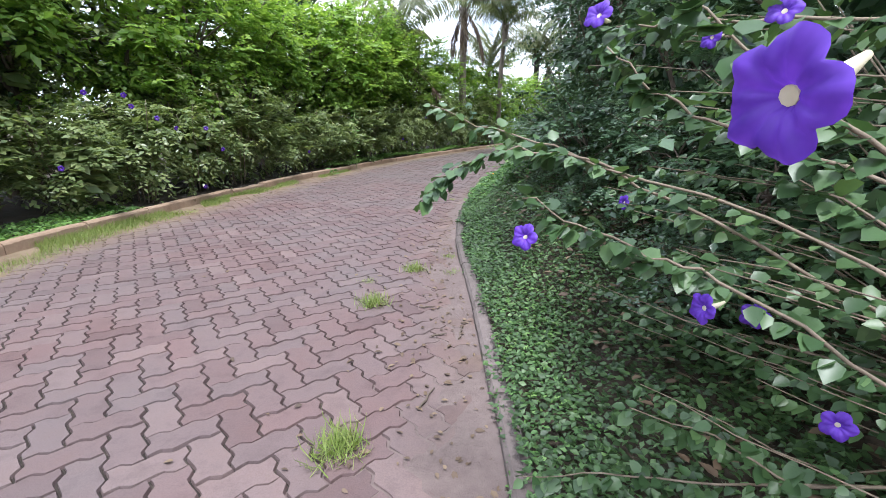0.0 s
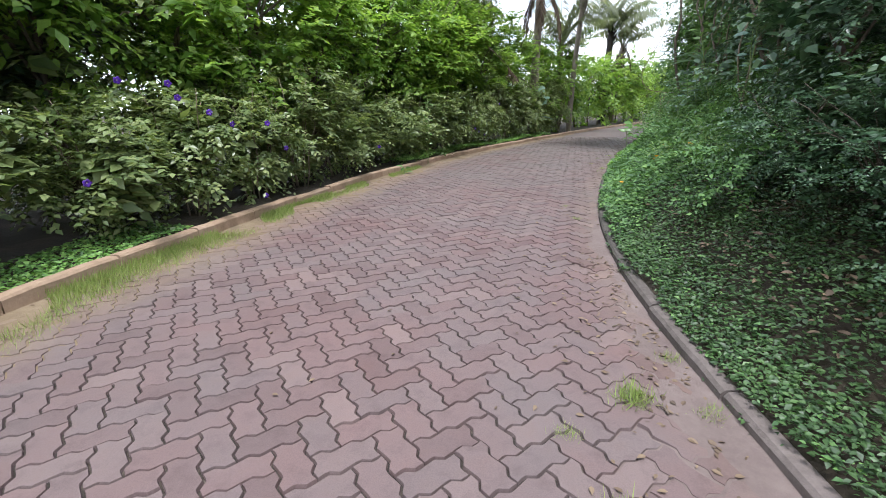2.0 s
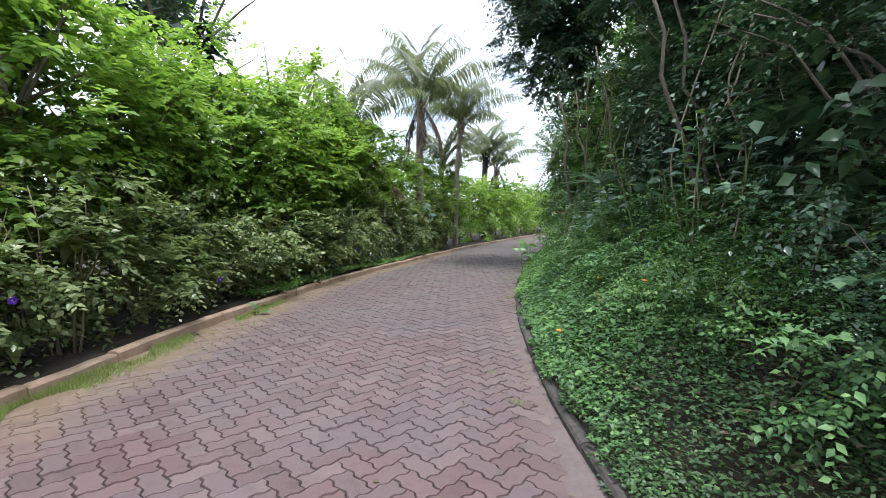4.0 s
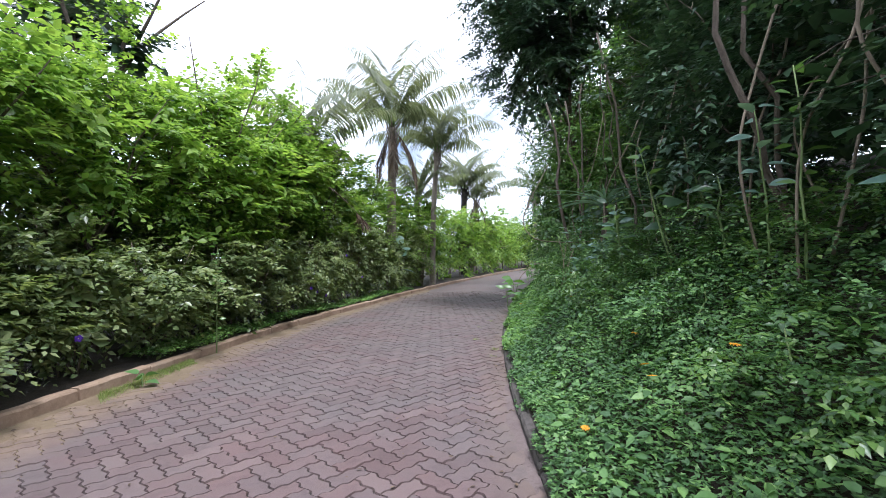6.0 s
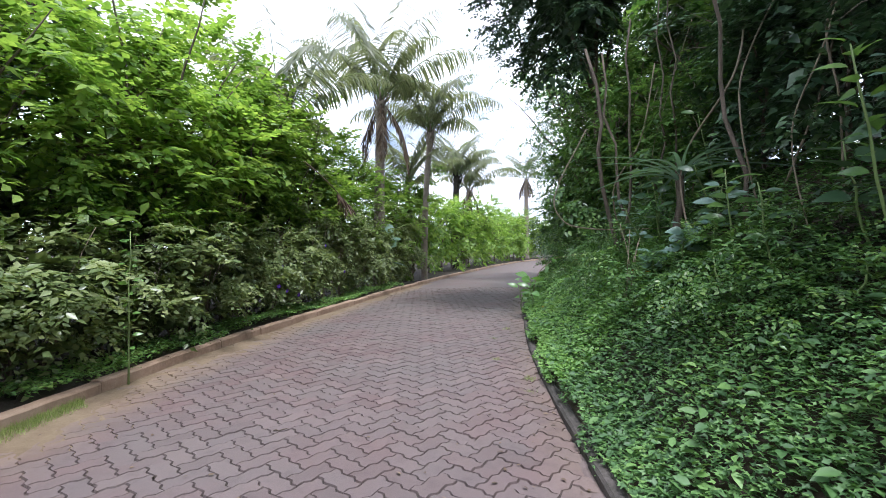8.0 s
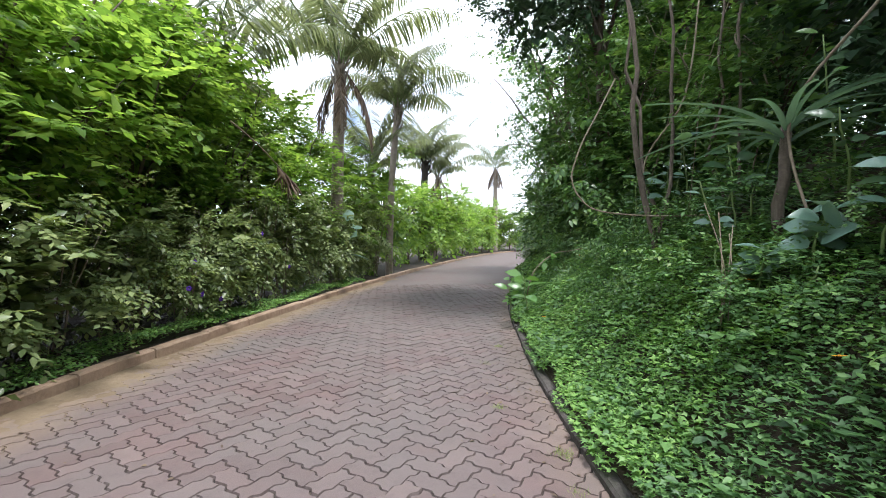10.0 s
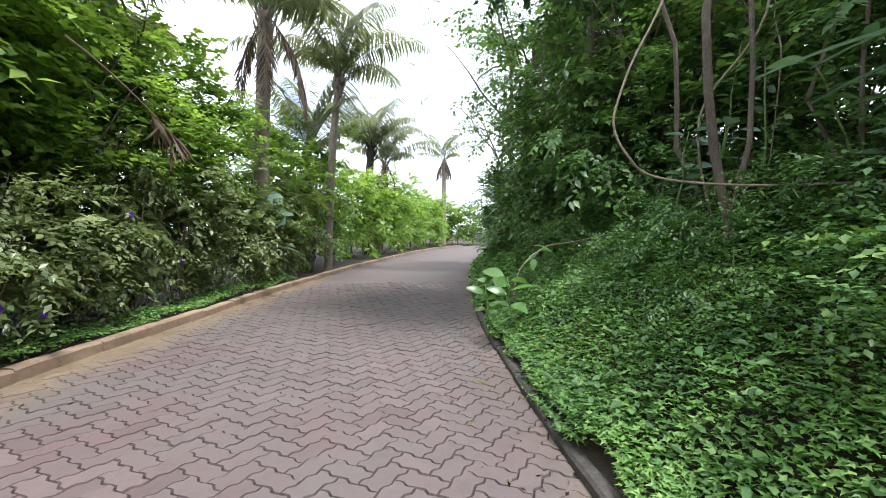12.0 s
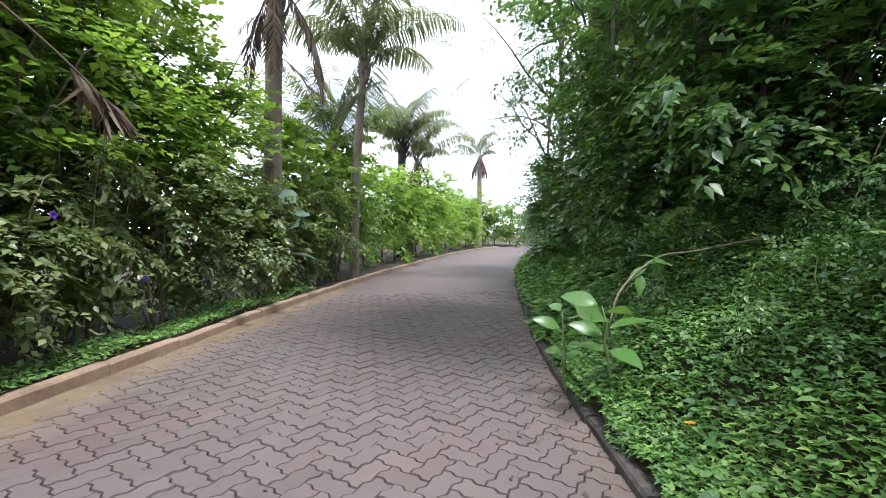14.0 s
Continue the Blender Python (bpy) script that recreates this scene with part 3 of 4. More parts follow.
while y < 22:
    spots.append(spot(float(left_at(y)) - 2.5 - rnd.uniform(0, 0.2), y, rnd.uniform(0, 6.28), rnd.uniform(1.4, 1.6), tall=1.8))
    y += rnd.uniform(1.7, 2.0)
hedge = row(shrubs, spots)

trees = [pinnate_tree(40 + i, 1.35, 1.35, 0.95, 4.2, 440, LEAF_BRIGHT, "hedge_tree", "slender tree with bright yellow-green leaves above the hedge", "tree", "bright trees behind the hedge", leaf=0.112, per=13, shape=WIDE, lump=0.34, length=0.62, droop=0.12) for i in range(4)]
spots = []
y = 3.0
while y < 24:
    spots.append(spot(float(left_at(y)) - float(np.interp(y, [3, 9, 13], [1.7, 1.7, 1.45])) - rnd.uniform(0, 0.3), y, rnd.uniform(0, 6.28), rnd.uniform(0.92, 1.12), tall=rnd.uniform(0.92, 1.12) * float(np.interp(y, [3, 15, 18, 20.5, 24], [1.15, 1.08, 1.18, 1.02, 0.95]))))
    y += rnd.uniform(1.3, 1.6)
spots += [spot(-2.5, 21.6, 0.4, 1.3), spot(-3.0, 18.7, 1.0, 1.3), spot(-3.4, 16.2, 2.0, 1.25)]
row(trees, spots)

far_trees = [pinnate_tree(60 + i, 1.7, 1.7, 0.1, 4.3, 230, LEAF_BRIGHT, "broadleaf_bush", "tall bush with broad light green leaves lining the drive", "bush", "light green bushes far along the drive", leaf=0.2, per=10, length=0.8, lump=0.3, shape=QUAD) for i in range(3)]
spots = []
y = 25.0
while y < 54:
    spots.append(spot(float(left_at(y)) - 1.45, y, rnd.uniform(0, 6.28), rnd.uniform(0.9, 1.1), tall=rnd.uniform(1.0, 1.3)))
    y += rnd.uniform(1.6, 2.1)
spots += [spot(x, y, rnd.uniform(0, 6.28), 1.25, z=0.0) for x, y in [(12.0, 56.6), (13.6, 57.6), (15.2, 57.8), (16.5, 58), (19, 60), (22, 61.5), (25, 62), (28.5, 63), (32, 63), (36, 62)]]
row(far_trees, spots)

# ---- trees and shrubs on the uphill bank ----
bank_dark = pinnate_tree(99, 1.15, 1.15, -0.25, 2.8, 320, LEAF_BANK, "bank_shrub", "dark green shrub with slender leaves on the bank", "shrub", "shrubs on the bank", leaf=0.085, per=12, trunk_r=0.025, shape=QUAD, length=0.5, fill=0.45)
bank_shrubs = [pinnate_tree(90 + i, 1.15, 1.15, -0.25, 2.8, 320, LEAF_BANK if i % 2 else LEAF_MID, "bank_shrub", "dark green shrub with slender leaves on the bank" if i % 2 else "mid-green leafy shrub on the bank", "shrub", "shrubs on the bank", leaf=0.085, per=12, trunk_r=0.025, shape=QUAD, length=0.5, fill=0.45) for i in range(3)]
spots = []
y = 3.4
while y < 40:
    d = float(np.interp(y, [3, 7.4, 9, 10.3, 11.5, 13, 15.5, 18, 20, 40], [1.4, 1.65, 2.1, 2.6, 2.2, 2.4, 2.8, 1.9, 1.3, 0.95])) + rnd.uniform(-0.15, 0.2)
    spots.append(spot(float(right_at(y)) + d, y, rnd.uniform(0, 6.28), rnd.uniform(0.85, 1.1), tall=rnd.uniform(0.8, 1.1) * (1.0 if 9 < y else 1.1)))
    y += rnd.uniform(1.0, 1.3) * (1 if y < 24 else 1.6)
near_shrubs = [pinnate_tree(190 + i, 1.15, 1.15, -0.5, 2.7, 500, LEAF_BANK, "bank_shrub", "dense dark green shrub with very small leaves on the bank", "shrub", "shrubs on the bank", leaf=0.05, per=14, trunk_r=0.025, shape=QUAD, length=0.42, fill=0.3, fill_size=2.6) for i in range(2)]
low = [spot(float(right_at(y)) + d, y, 1.7 * y, 0.5, tall=t) for y, d, t in [(3.7, 1.0, 0.4), (4.6, 1.1, 0.34), (5.5, 0.98, 0.4), (6.3, 1.05, 0.36), (7.2, 1.15, 0.4)]]
row(near_shrubs, [m for m in spots if m.translation.y < 8.2] + low)
row([bank_shrubs[1]], [m for m in spots if 8.2 <= m.translation.y < 9.5])
spots += [spot(float(right_at(y)) + 4.3, y, rnd.uniform(0, 6.28), 1.2, tall=1.15) for y in (11.0, 13.2, 15.4, 17.6, 19.8)]
row([bank_dark], [m for m in spots if 9.5 <= m.translation.y < 14.4])
tall_ones = [spot(x, y, 2.1 * y, 1.25, tall=1.7) for x, y in [(4.75, 17.9), (5.2, 19.6), (5.8, 21.3)]]
row([bank_shrubs[0], bank_shrubs[2]], [m for m in spots if m.translation.y >= 14.4] + tall_ones)
mounds = [creeper_mound(140 + i, LEAF_MID if i else LEAF_COVER) for i in range(3)]
spots = []
y = 7.6
while y < 20:
    for d in (1.15, 1.75):
        spots.append(spot(float(right_at(y)) + d + rnd.uniform(-0.2, 0.2), y + rnd.uniform(-0.3, 0.3), rnd.uniform(0, 6.28), rnd.uniform(0.7, 1.15), tall=rnd.uniform(0.7, 1.2)))
    y += rnd.uniform(0.75, 1.0)
row(mounds, spots)

back = [pinnate_tree(70 + i, 2.3, 2.3, 0.6, 7.6, 270, LEAF_TREE, "shade_tree", "tall dark green tree with a dense crown", "tree", "dark trees", leaf=0.155, per=11, trunk_r=0.11, length=0.7, shape=QUAD, lump=0.25, fill=0.5, fill_size=2.9) for i in range(3)]
spots = [spot(x, y, rnd.uniform(0, 6.28), s) for x, y, s in [(-6.6, 17.8, 1.2), (-6.2, 4.5, 0.75), (-6.0, 8, 0.72), (-5.8, 11.5, 0.7), (-5.2, 14.6, 0.68), (-3.6, 20.5, 0.6), (-1.5, -13, 1.0), (3.5, -13, 1.0),
         (5.6, 1.5, 0.8), (5.3, 4.8, 0.8), (5.2, 8.2, 0.82), (6.3, 11.4, 0.82), (7.0, 14.6, 0.85), (7.0, 18.0, 0.95), (7.6, 22.0, 0.95), (9.4, 26.5, 0.95), (12.4, 31.5, 0.95), (16.5, 38, 1.0), (22, 45, 1.05), (29, 53, 1.1), (24, 61, 1.1), (8.4, 19.8, 1.0), (8.8, 16.4, 1.0), (9.4, 23.6, 1.0), (9.5, 6.5, 0.95), (9.6, 11.5, 0.95), (10, 16.5, 0.95), (11, 20.5, 0.95), (13, 26, 0.95), (-6.0, 1.8, 0.7)]]
light = [pinnate_tree(170 + i, 2.3, 2.3, 0.6, 7.6, 420, LEAF_MID, "shade_tree", "tall mid-green tree with layered sprays of leaves", "tree", "light trees on the bank", leaf=0.14, per=11, trunk_r=0.11, length=0.75, shape=QUAD, lump=0.25, fill=0.5, fill_size=2.6) for i in range(2)]
on_bank = lambda m: 5 < m.translation.x < 8.2 and 17 < m.translation.y < 40
row(light, [m for m in spots if on_bank(m)])
row(back, [m for m in spots if not on_bank(m)])
overhang = pinnate_tree(79, 2.1, 2.3, 3.2, 9.6, 2100, LEAF_TREE, "overhanging_tree", "fine-leaved tree leaning from the bank over the drive", "tree", leaf=0.105, per=14, trunk_r=0.09, length=0.6, shape=QUAD, lean=(-1.0, -0.3), lump=0.2, fill=0.4, fill_size=2.4)
overhang.matrix_basis = spot(4.9, 18.6)
bank_tree = pinnate_tree(83, 1.75, 1.9, 1.6, 6.6, 900, LEAF_TREE, "bank_tree", "dark tree with a dense crown leaning out over the bank", "tree", leaf=0.1, per=13, trunk_r=0.07, length=0.6, shape=QUAD, lean=(-0.6, 0), lump=0.25, fill=0.5, fill_size=2.2)
bank_tree.matrix_basis = spot(5.3, 13.2)
copy_thing(bank_tree, spot(4.9, 10.6, 0.5, 0.95))
copy_thing(bank_tree, spot(6.4, 16.6, 2.2, 1.0))
airy = pinnate_tree(80, 1.7, 2.0, 1.2, 5.6, 520, LEAF_MID, "feathery_tree", "light green feathery tree on the bank", "tree", leaf=0.07, per=18, trunk_r=0.05, length=0.6, shape=SLIM, lump=0.35)
airy.matrix_basis = spot(7.9, 28.6, 0.7, 1.4)
copy_thing(airy, spot(6.1, 23.0, 2.0, 0.95))
copy_thing(airy, spot(7.0, 26.0, 3.6, 1.25))

# ---- palms ----
palm("palm_tree", "tall feather palm with a pale brown trunk and ragged boots", -0.28, 23.6, 6.0, 0.15, 17, 3.9, 1, lean=(0.1, 0), skirt=3, droop=0.85)
palm("palm_tree", "feather palm with dense drooping fronds", 1.35, 26.9, 5.9, 0.11, 18, 3.3, 2, lean=(0.3, 0), droop=1.0)
palm("palm_tree", "short feather palm with a dark fibrous trunk", 3.75, 36.0, 5.6, 0.2, 20, 3.2, 3, bark=BARK_DARK, lean=(0.2, 0))
palm("palm_tree", "young feather palm with steep fronds behind the hedge", 0.75, 28.8, 3.9, 0.1, 12, 3.4, 7, droop=0.6)
palm("palm_tree", "feather palm with arching fronds", 4.5, 37.0, 4.9, 0.15, 17, 3.3, 4, skirt=3, lean=(0.35, 0))
palm("palm_tree", "distant feather palm with a skirt of dead fronds", 14.2, 56, 8.6, 0.22, 18, 3.6, 5, skirt=7)
palm("palm_tree", "feather palm half hidden behind the hedge", -2.6, 20.6, 4.0, 0.12, 13, 3.4, 6)


# ---- groundcover, grass and litter ----
def cover_points(rng, y0, y1, d0, d1, per_m2):
    n = int((y1 - y0) * (d1 - d0) * per_m2)
    y, d = rng.uniform(y0, y1, n), rng.uniform(d0, d1, n)
    return y, d


def cover_leaves(rng, x, y, size, lift, tilt=0.38):
    n = len(x)
    mound = 0.5 + 0.5 * np.sin(2.9 * x + 1.7 * np.sin(1.3 * y)) * np.sin(2.3 * y + 1.1 * np.sin(1.9 * x))
    z = ground_height(x, y) + 0.015 + lift * (0.35 + 0.65 * mound) * rng.beta(6, 1.1, n)
    a = rng.uniform(0, 2 * np.pi, n)
    A = np.stack([np.cos(a), np.sin(a), rng.normal(0.05, 0.3, n)], 1)
    N = np.stack([rng.normal(0, tilt, n), rng.normal(0, tilt, n), np.ones(n)], 1)
    return np.stack([x, y, z], 1), A, N, size * rng.uniform(0.55, 1.25, n)


def build_cover():
    rng = np.random.default_rng(5)
    groups = []
    for y0, y1, d0, d1, per, size, lift in [(2.6, 9.6, -0.03, 0.75, 5200, 0.033, 0.1), (2.6, 9.6, 0.6, 1.3, 3000, 0.036, 0.1), (2.6, 9.6, 1.2, 2.3, 1900, 0.042, 0.12), (7.6, 13, -0.03, 1.5, 5000, 0.042, 0.17), (13, 19, -0.03, 1.6, 5600, 0.047, 0.18), (7.6, 19, 1.4, 2.6, 1500, 0.056, 0.2), (8.6, 19, 0.1, 2.6, 230, 0.075, 0.22), (2.6, 9, -0.03, 0.32, 1500, 0.034, 0.09), (19, 25, 0.0, 1.7, 1000, 0.1, 0.22), (25, 42, 0.0, 1.4, 350, 0.16, 0.25)]:
        y, d = cover_points(rng, y0, y1, d0, d1, per)
        d = d + 0.05 * np.sin(3.1 * y) + 0.04 * np.sin(7.7 * y + 1)
        keep = d > -0.05
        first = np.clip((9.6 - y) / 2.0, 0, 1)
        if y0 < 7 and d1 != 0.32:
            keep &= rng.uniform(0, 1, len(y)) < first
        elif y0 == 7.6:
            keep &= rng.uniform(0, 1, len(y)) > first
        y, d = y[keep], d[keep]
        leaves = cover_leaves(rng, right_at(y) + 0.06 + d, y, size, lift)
        # leaf colour by stretch: darker before y 9.6, brighter from y 13
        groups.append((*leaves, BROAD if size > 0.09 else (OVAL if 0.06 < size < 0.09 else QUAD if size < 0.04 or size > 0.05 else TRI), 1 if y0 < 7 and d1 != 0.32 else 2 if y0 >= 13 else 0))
    ob = new("groundcover", leaf_mesh("groundcover", groups, [LEAF_COVER, LEAF_COVER_DARK, LEAF_COVER_BRIGHT]))
    tagged(ob, "bright green creeping groundcover over the bank beside the kerb", "groundcover", kind="stuff")
    y, d = cover_points(rng, 3.0, 7.4, 0.14, 0.75, 2200)
    more = cover_leaves(rng, left_at(y) - d, y, 0.05, 0.09)
    y2, d2 = cover_points(rng, 13.2, 24, 0.12, 0.6, 2300)
    fringe = cover_leaves(rng, left_at(y2) - d2, y2, 0.05, 0.2)
    ob = new("groundcover", leaf_mesh("groundcover", [(*more, QUAD, 0), (*fringe, QUAD, 0)], [LEAF_COVER_BRIGHT]))
    tagged(ob, "low green groundcover between the kerb and the hedge", "groundcover", kind="stuff")


def blades(rng, x, y, z, height, lean):
    n = len(x)
    a = rng.uniform(0, 2 * np.pi, n)
    A = np.stack([np.cos(a) * lean, np.sin(a) * lean, np.ones(n)], 1) + rng.normal(0, 0.15, (n, 3))
    N = np.stack([np.cos(a), np.sin(a), 0.2 * np.ones(n)], 1)
    return np.stack([x, y, z], 1), A, N, height * rng.uniform(0.4, 1.2, n)


def build_grass():
    rng = np.random.default_rng(6)
    n = 44000
    y = rng.uniform(3.2, 13.5, n)
    wide = np.interp(y, [3, 5, 7, 9, 11, 13.5], [0.85, 0.75, 0.5, 0.36, 0.36, 0.2])
    d = rng.beta(1.1, 2.2, n) * wide - np.where(y < 7, 0.16, 0) * rng.uniform(0, 1, n)
    patch = np.sin(2.1 * y) + np.sin(5.3 * y + 1.0) + np.sin(9.1 * d + 3 * y)
    keep = patch > np.interp(y, [3, 6.5, 8, 13.5], [-2.2, -1.5, -0.3, 0.3])
    y, d = y[keep], d[keep]
    tall = np.interp(y, [3, 7, 13], [0.11, 0.09, 0.06])
    P, A, N, S = blades(rng, left_at(y) + 0.01 + d, y, np.full(len(y), 0.0), 1.0, 0.8)
    ob = new("verge_grass", leaf_mesh("verge_grass", [(P, A, N, S * tall * (1 - 0.5 * d / 0.6), GRASS, 0)], [LEAF_GRASS]))
    tagged(ob, "thin yellow-green grass growing along the kerb", "grass", kind="stuff")
    tufts = [(0.80, 4.62, 0.12, 90), (0.93, 5.35, 0.11, 80), (0.62, 5.05, 0.05, 30), (1.25, 5.3, 0.06, 40), (1.05, 3.25, 0.13, 110), (1.18, 5.75, 0.06, 40), (0.86, 8.9, 0.05, 40), (0.75, 9.6, 0.05, 30), (1.62, 13.6, 0.06, 50), (1.45, 14.4, 0.05, 30), (1.5, 13.2, 0.04, 30), (2.05, 16.3, 0.05, 40), (1.7, 15.6, 0.04, 24)]
    for x, y, h, k in tufts:
        k, r = 3 * k, 0.02 + 0.22 * h
        X, Y = rng.normal(x, r, k), rng.normal(y, r, k)
        P, A, N, S = blades(rng, X, Y, np.zeros(k), h * 0.75, 1.1)
        ob = new("grass_tuft", leaf_mesh("grass_tuft", [(P, A, N, S, GRASS, 0)], [LEAF_GRASS]))
        tagged(ob, "small green grass tuft growing from a paving joint", "grass tuft", "grass tufts in the paving")


def build_litter():
    rng = np.random.default_rng(7)
    n = 2600
    y, d = rng.uniform(2.6, 8.5, n), rng.uniform(0.4, 2.0, n)
    x = right_at(y) + 0.06 + d
    n2 = 620
    y2 = np.where(rng.uniform(0, 1, n2) < 0.5, rng.uniform(3.0, 7.5, n2), rng.uniform(3, 24, n2))
    x2 = right_at(y2) - np.abs(rng.normal(0, 0.35, n2)) - 0.02
    n3 = 260
    y3 = rng.uniform(4, 24, n3)
    x3 = left_at(y3) + np.abs(rng.normal(0, 0.3, n3)) + 0.02
    n4 = 160
    y4, u4 = rng.uniform(3, 26, n4), rng.uniform(0.1, 0.9, n4)
    x4 = left_at(y4) * (1 - u4) + right_at(y4) * u4
    X, Y = np.concatenate([x, x2, x3, x4]), np.concatenate([y, y2, y3, y4])
    m = len(X)
    Z = np.where(X > right_at(Y) + 0.05, ground_height(X, Y) + rng.uniform(0.03, 0.11, m), 0.009)
    a = rng.uniform(0, 6.28, m)
    A = np.stack([np.cos(a), np.sin(a), rng.normal(0, 0.08, m)], 1)
    N = np.stack([rng.normal(0, 0.25, m), rng.normal(0, 0.25, m), np.ones(m)], 1)
    S = rng.uniform(0.018, 0.045, m) * np.where(np.arange(m) < n, 1.5, 1.0)
    ob = new("leaf_litter", leaf_mesh("leaf_litter", [(np.stack([X, Y, Z], 1), A, N, S, OVAL, 0)], [LEAF_DEAD]))
    tagged(ob, "dry brown fallen leaves and crumbs on paving and bank", "leaf litter", kind="stuff")
    rnd = random.Random(3)
    for x, y, a, L in [(1.33, 3.6, 1.3, 0.16), (1.42, 4.25, 1.5, 0.17), (1.3, 4.2, 0.4, 0.09), (1.17, 4.6, 0.2, 0.1), (1.05, 5.3, 2.0, 0.08), (0.95, 6.1, 0.9, 0.07), (-0.55, 12.6, 0.1, 0.11), (1.2, 14.8, 0.4, 0.1)]:
        bm = bmesh.new()
        dx, dy = math.cos(a) * L / 2, math.sin(a) * L / 2
        tube(bm, bend((x - dx, y - dy, 0.008), (x + dx, y + dy, 0.009), 0.0, 5, 0.006, rnd), [0.005, 0.006, 0.005, 0.005, 0.004, 0.002], 5)
        tagged(part("dry_twig", bm, BARK), "short dry brown twig lying on the paving", "twig", "twigs on the paving")


GRASS = (np.array([(-0.022, 0, 0), (0.022, 0, 0), (-0.018, 0.55, 0.03), (0.018, 0.55, 0.03), (0, 1.0, -0.25)]), BLADE[1])
build_cover()
build_grass()
build_litter()


# ---- flowers ----
def trumpet(r):
    """A five-lobed trumpet flower that faces +z, with its pale tube behind."""
    bm = bmesh.new()
    rings = []
    for j, (k, z) in enumerate([(0.16, -0.25), (0.3, -0.06), (0.62, 0.06), (0.9, 0.03), (1.0, -0.05)]):
        ring = []
        for i in range(40):
            a = 2 * math.pi * i / 40
            lobe = 1 + (0.09 * k * k) * math.cos(5 * a) - (0.10 * k * k if i % 8 == 4 else 0)
            ring.append(bm.verts.new((r * k * lobe * math.cos(a), r * k * lobe * math.sin(a), r * (z + 0.07 * k * math.cos(10 * a)))))
        rings.append(ring)
    for a, b in zip(rings, rings[1:]):
        for i in range(40):
            bm.faces.new((a[i], a[(i + 1) % 40], b[(i + 1) % 40], b[i])).smooth = True
    tube(bm, [(0, 0, -0.2 * r), (0, 0.05 * r, -0.6 * r), (0.05 * r, 0.25 * r, -1.2 * r), (0.1 * r, 0.5 * r, -1.6 * r)], [0.17 * r, 0.2 * r, 0.16 * r, 0.07 * r], 9, slot=1)
    me = bpy.data.meshes.new("flower")
    bm.to_mesh(me)
    bm.free()
    me.materials.append(PURPLE)
    me.materials.append(CREAM)
    return me


def daisy(r):
    bm = bmesh.new()
    for i in range(10):
        a = 2 * math.pi * i / 10
        c, s = math.cos(a), math.sin(a)
        vs = [bm.verts.new((u * c - v * s, u * s + v * c, w)) for u, v, w in [(0.2 * r, -0.1 * r, 0), (0.65 * r, -0.2 * r, 0.1 * r), (1.0 * r, -0.08 * r, 0.02 * r), (1.0 * r, 0.08 * r, 0.02 * r), (0.65 * r, 0.2 * r, 0.1 * r), (0.2 * r, 0.1 * r, 0)]]
        bm.faces.new(vs)
    tube(bm, [(0, 0, -0.05 * r), (0, 0, 0.12 * r), (0, 0, 0.2 * r)], [0.3 * r, 0.32 * r, 0.12 * r], 10)
    return bm


BLOOM = trumpet(0.03)
for x, y, z in [(-3.30, 7.37, 1.58), (-3.27, 7.84, 1.30), (-3.26, 8.18, 1.16), (-3.2, 8.55, 0.24), (-3.5, 6.49, 0.73), (-3.55, 7.05, 1.6), (-3.2, 9.15, 0.8), (-3.2, 8.78, 1.15), (-3.38, 7.55, 1.45), (-2.9, 11.96, 0.59), (-1.74, 17.11, 1.02), (-1.78, 17.03, 0.7), (-1.7, 17.25, 0.6), (-1.58, 17.61, 0.49), (-0.98, 19.53, 0.81), (-1.25, 18.62, 1.4)]:
    host = min(hedge, key=lambda o: (o.matrix_basis.translation.xy - Vector((x, y))).length)
    ob = new("flower", BLOOM)
    place_part(ob, host)
    ob.matrix_basis = look((x + 0.08, y, z), (x - 1, y + 0.8 + rnd.uniform(-0.6, 0.6), z + rnd.uniform(-0.2, 0.5))) @ Matrix.Scale(1.15, 4)
    tagged(ob, "purple trumpet flower")

for x, y in [(2.18, 9.61), (1.91, 10.05), (1.86, 9.87), (1.49, 9.97), (2.1, 10.53), (2.4, 12.63), (2.86, 13.86), (2.81, 13.49), (3.81, 17.68), (2.7, 16.44)]:
    ob = part("orange_flower", daisy(0.03), ORANGE)
    ob.matrix_basis = Matrix.Translation((x, y, float(ground_height(np.array(x), np.array(y))) + 0.19)) @ Matrix.Rotation(rnd.uniform(-0.5, 0.5), 4, "X")
    tagged(ob, "small orange daisy among the groundcover leaves", "flower", "orange flowers in the groundcover")


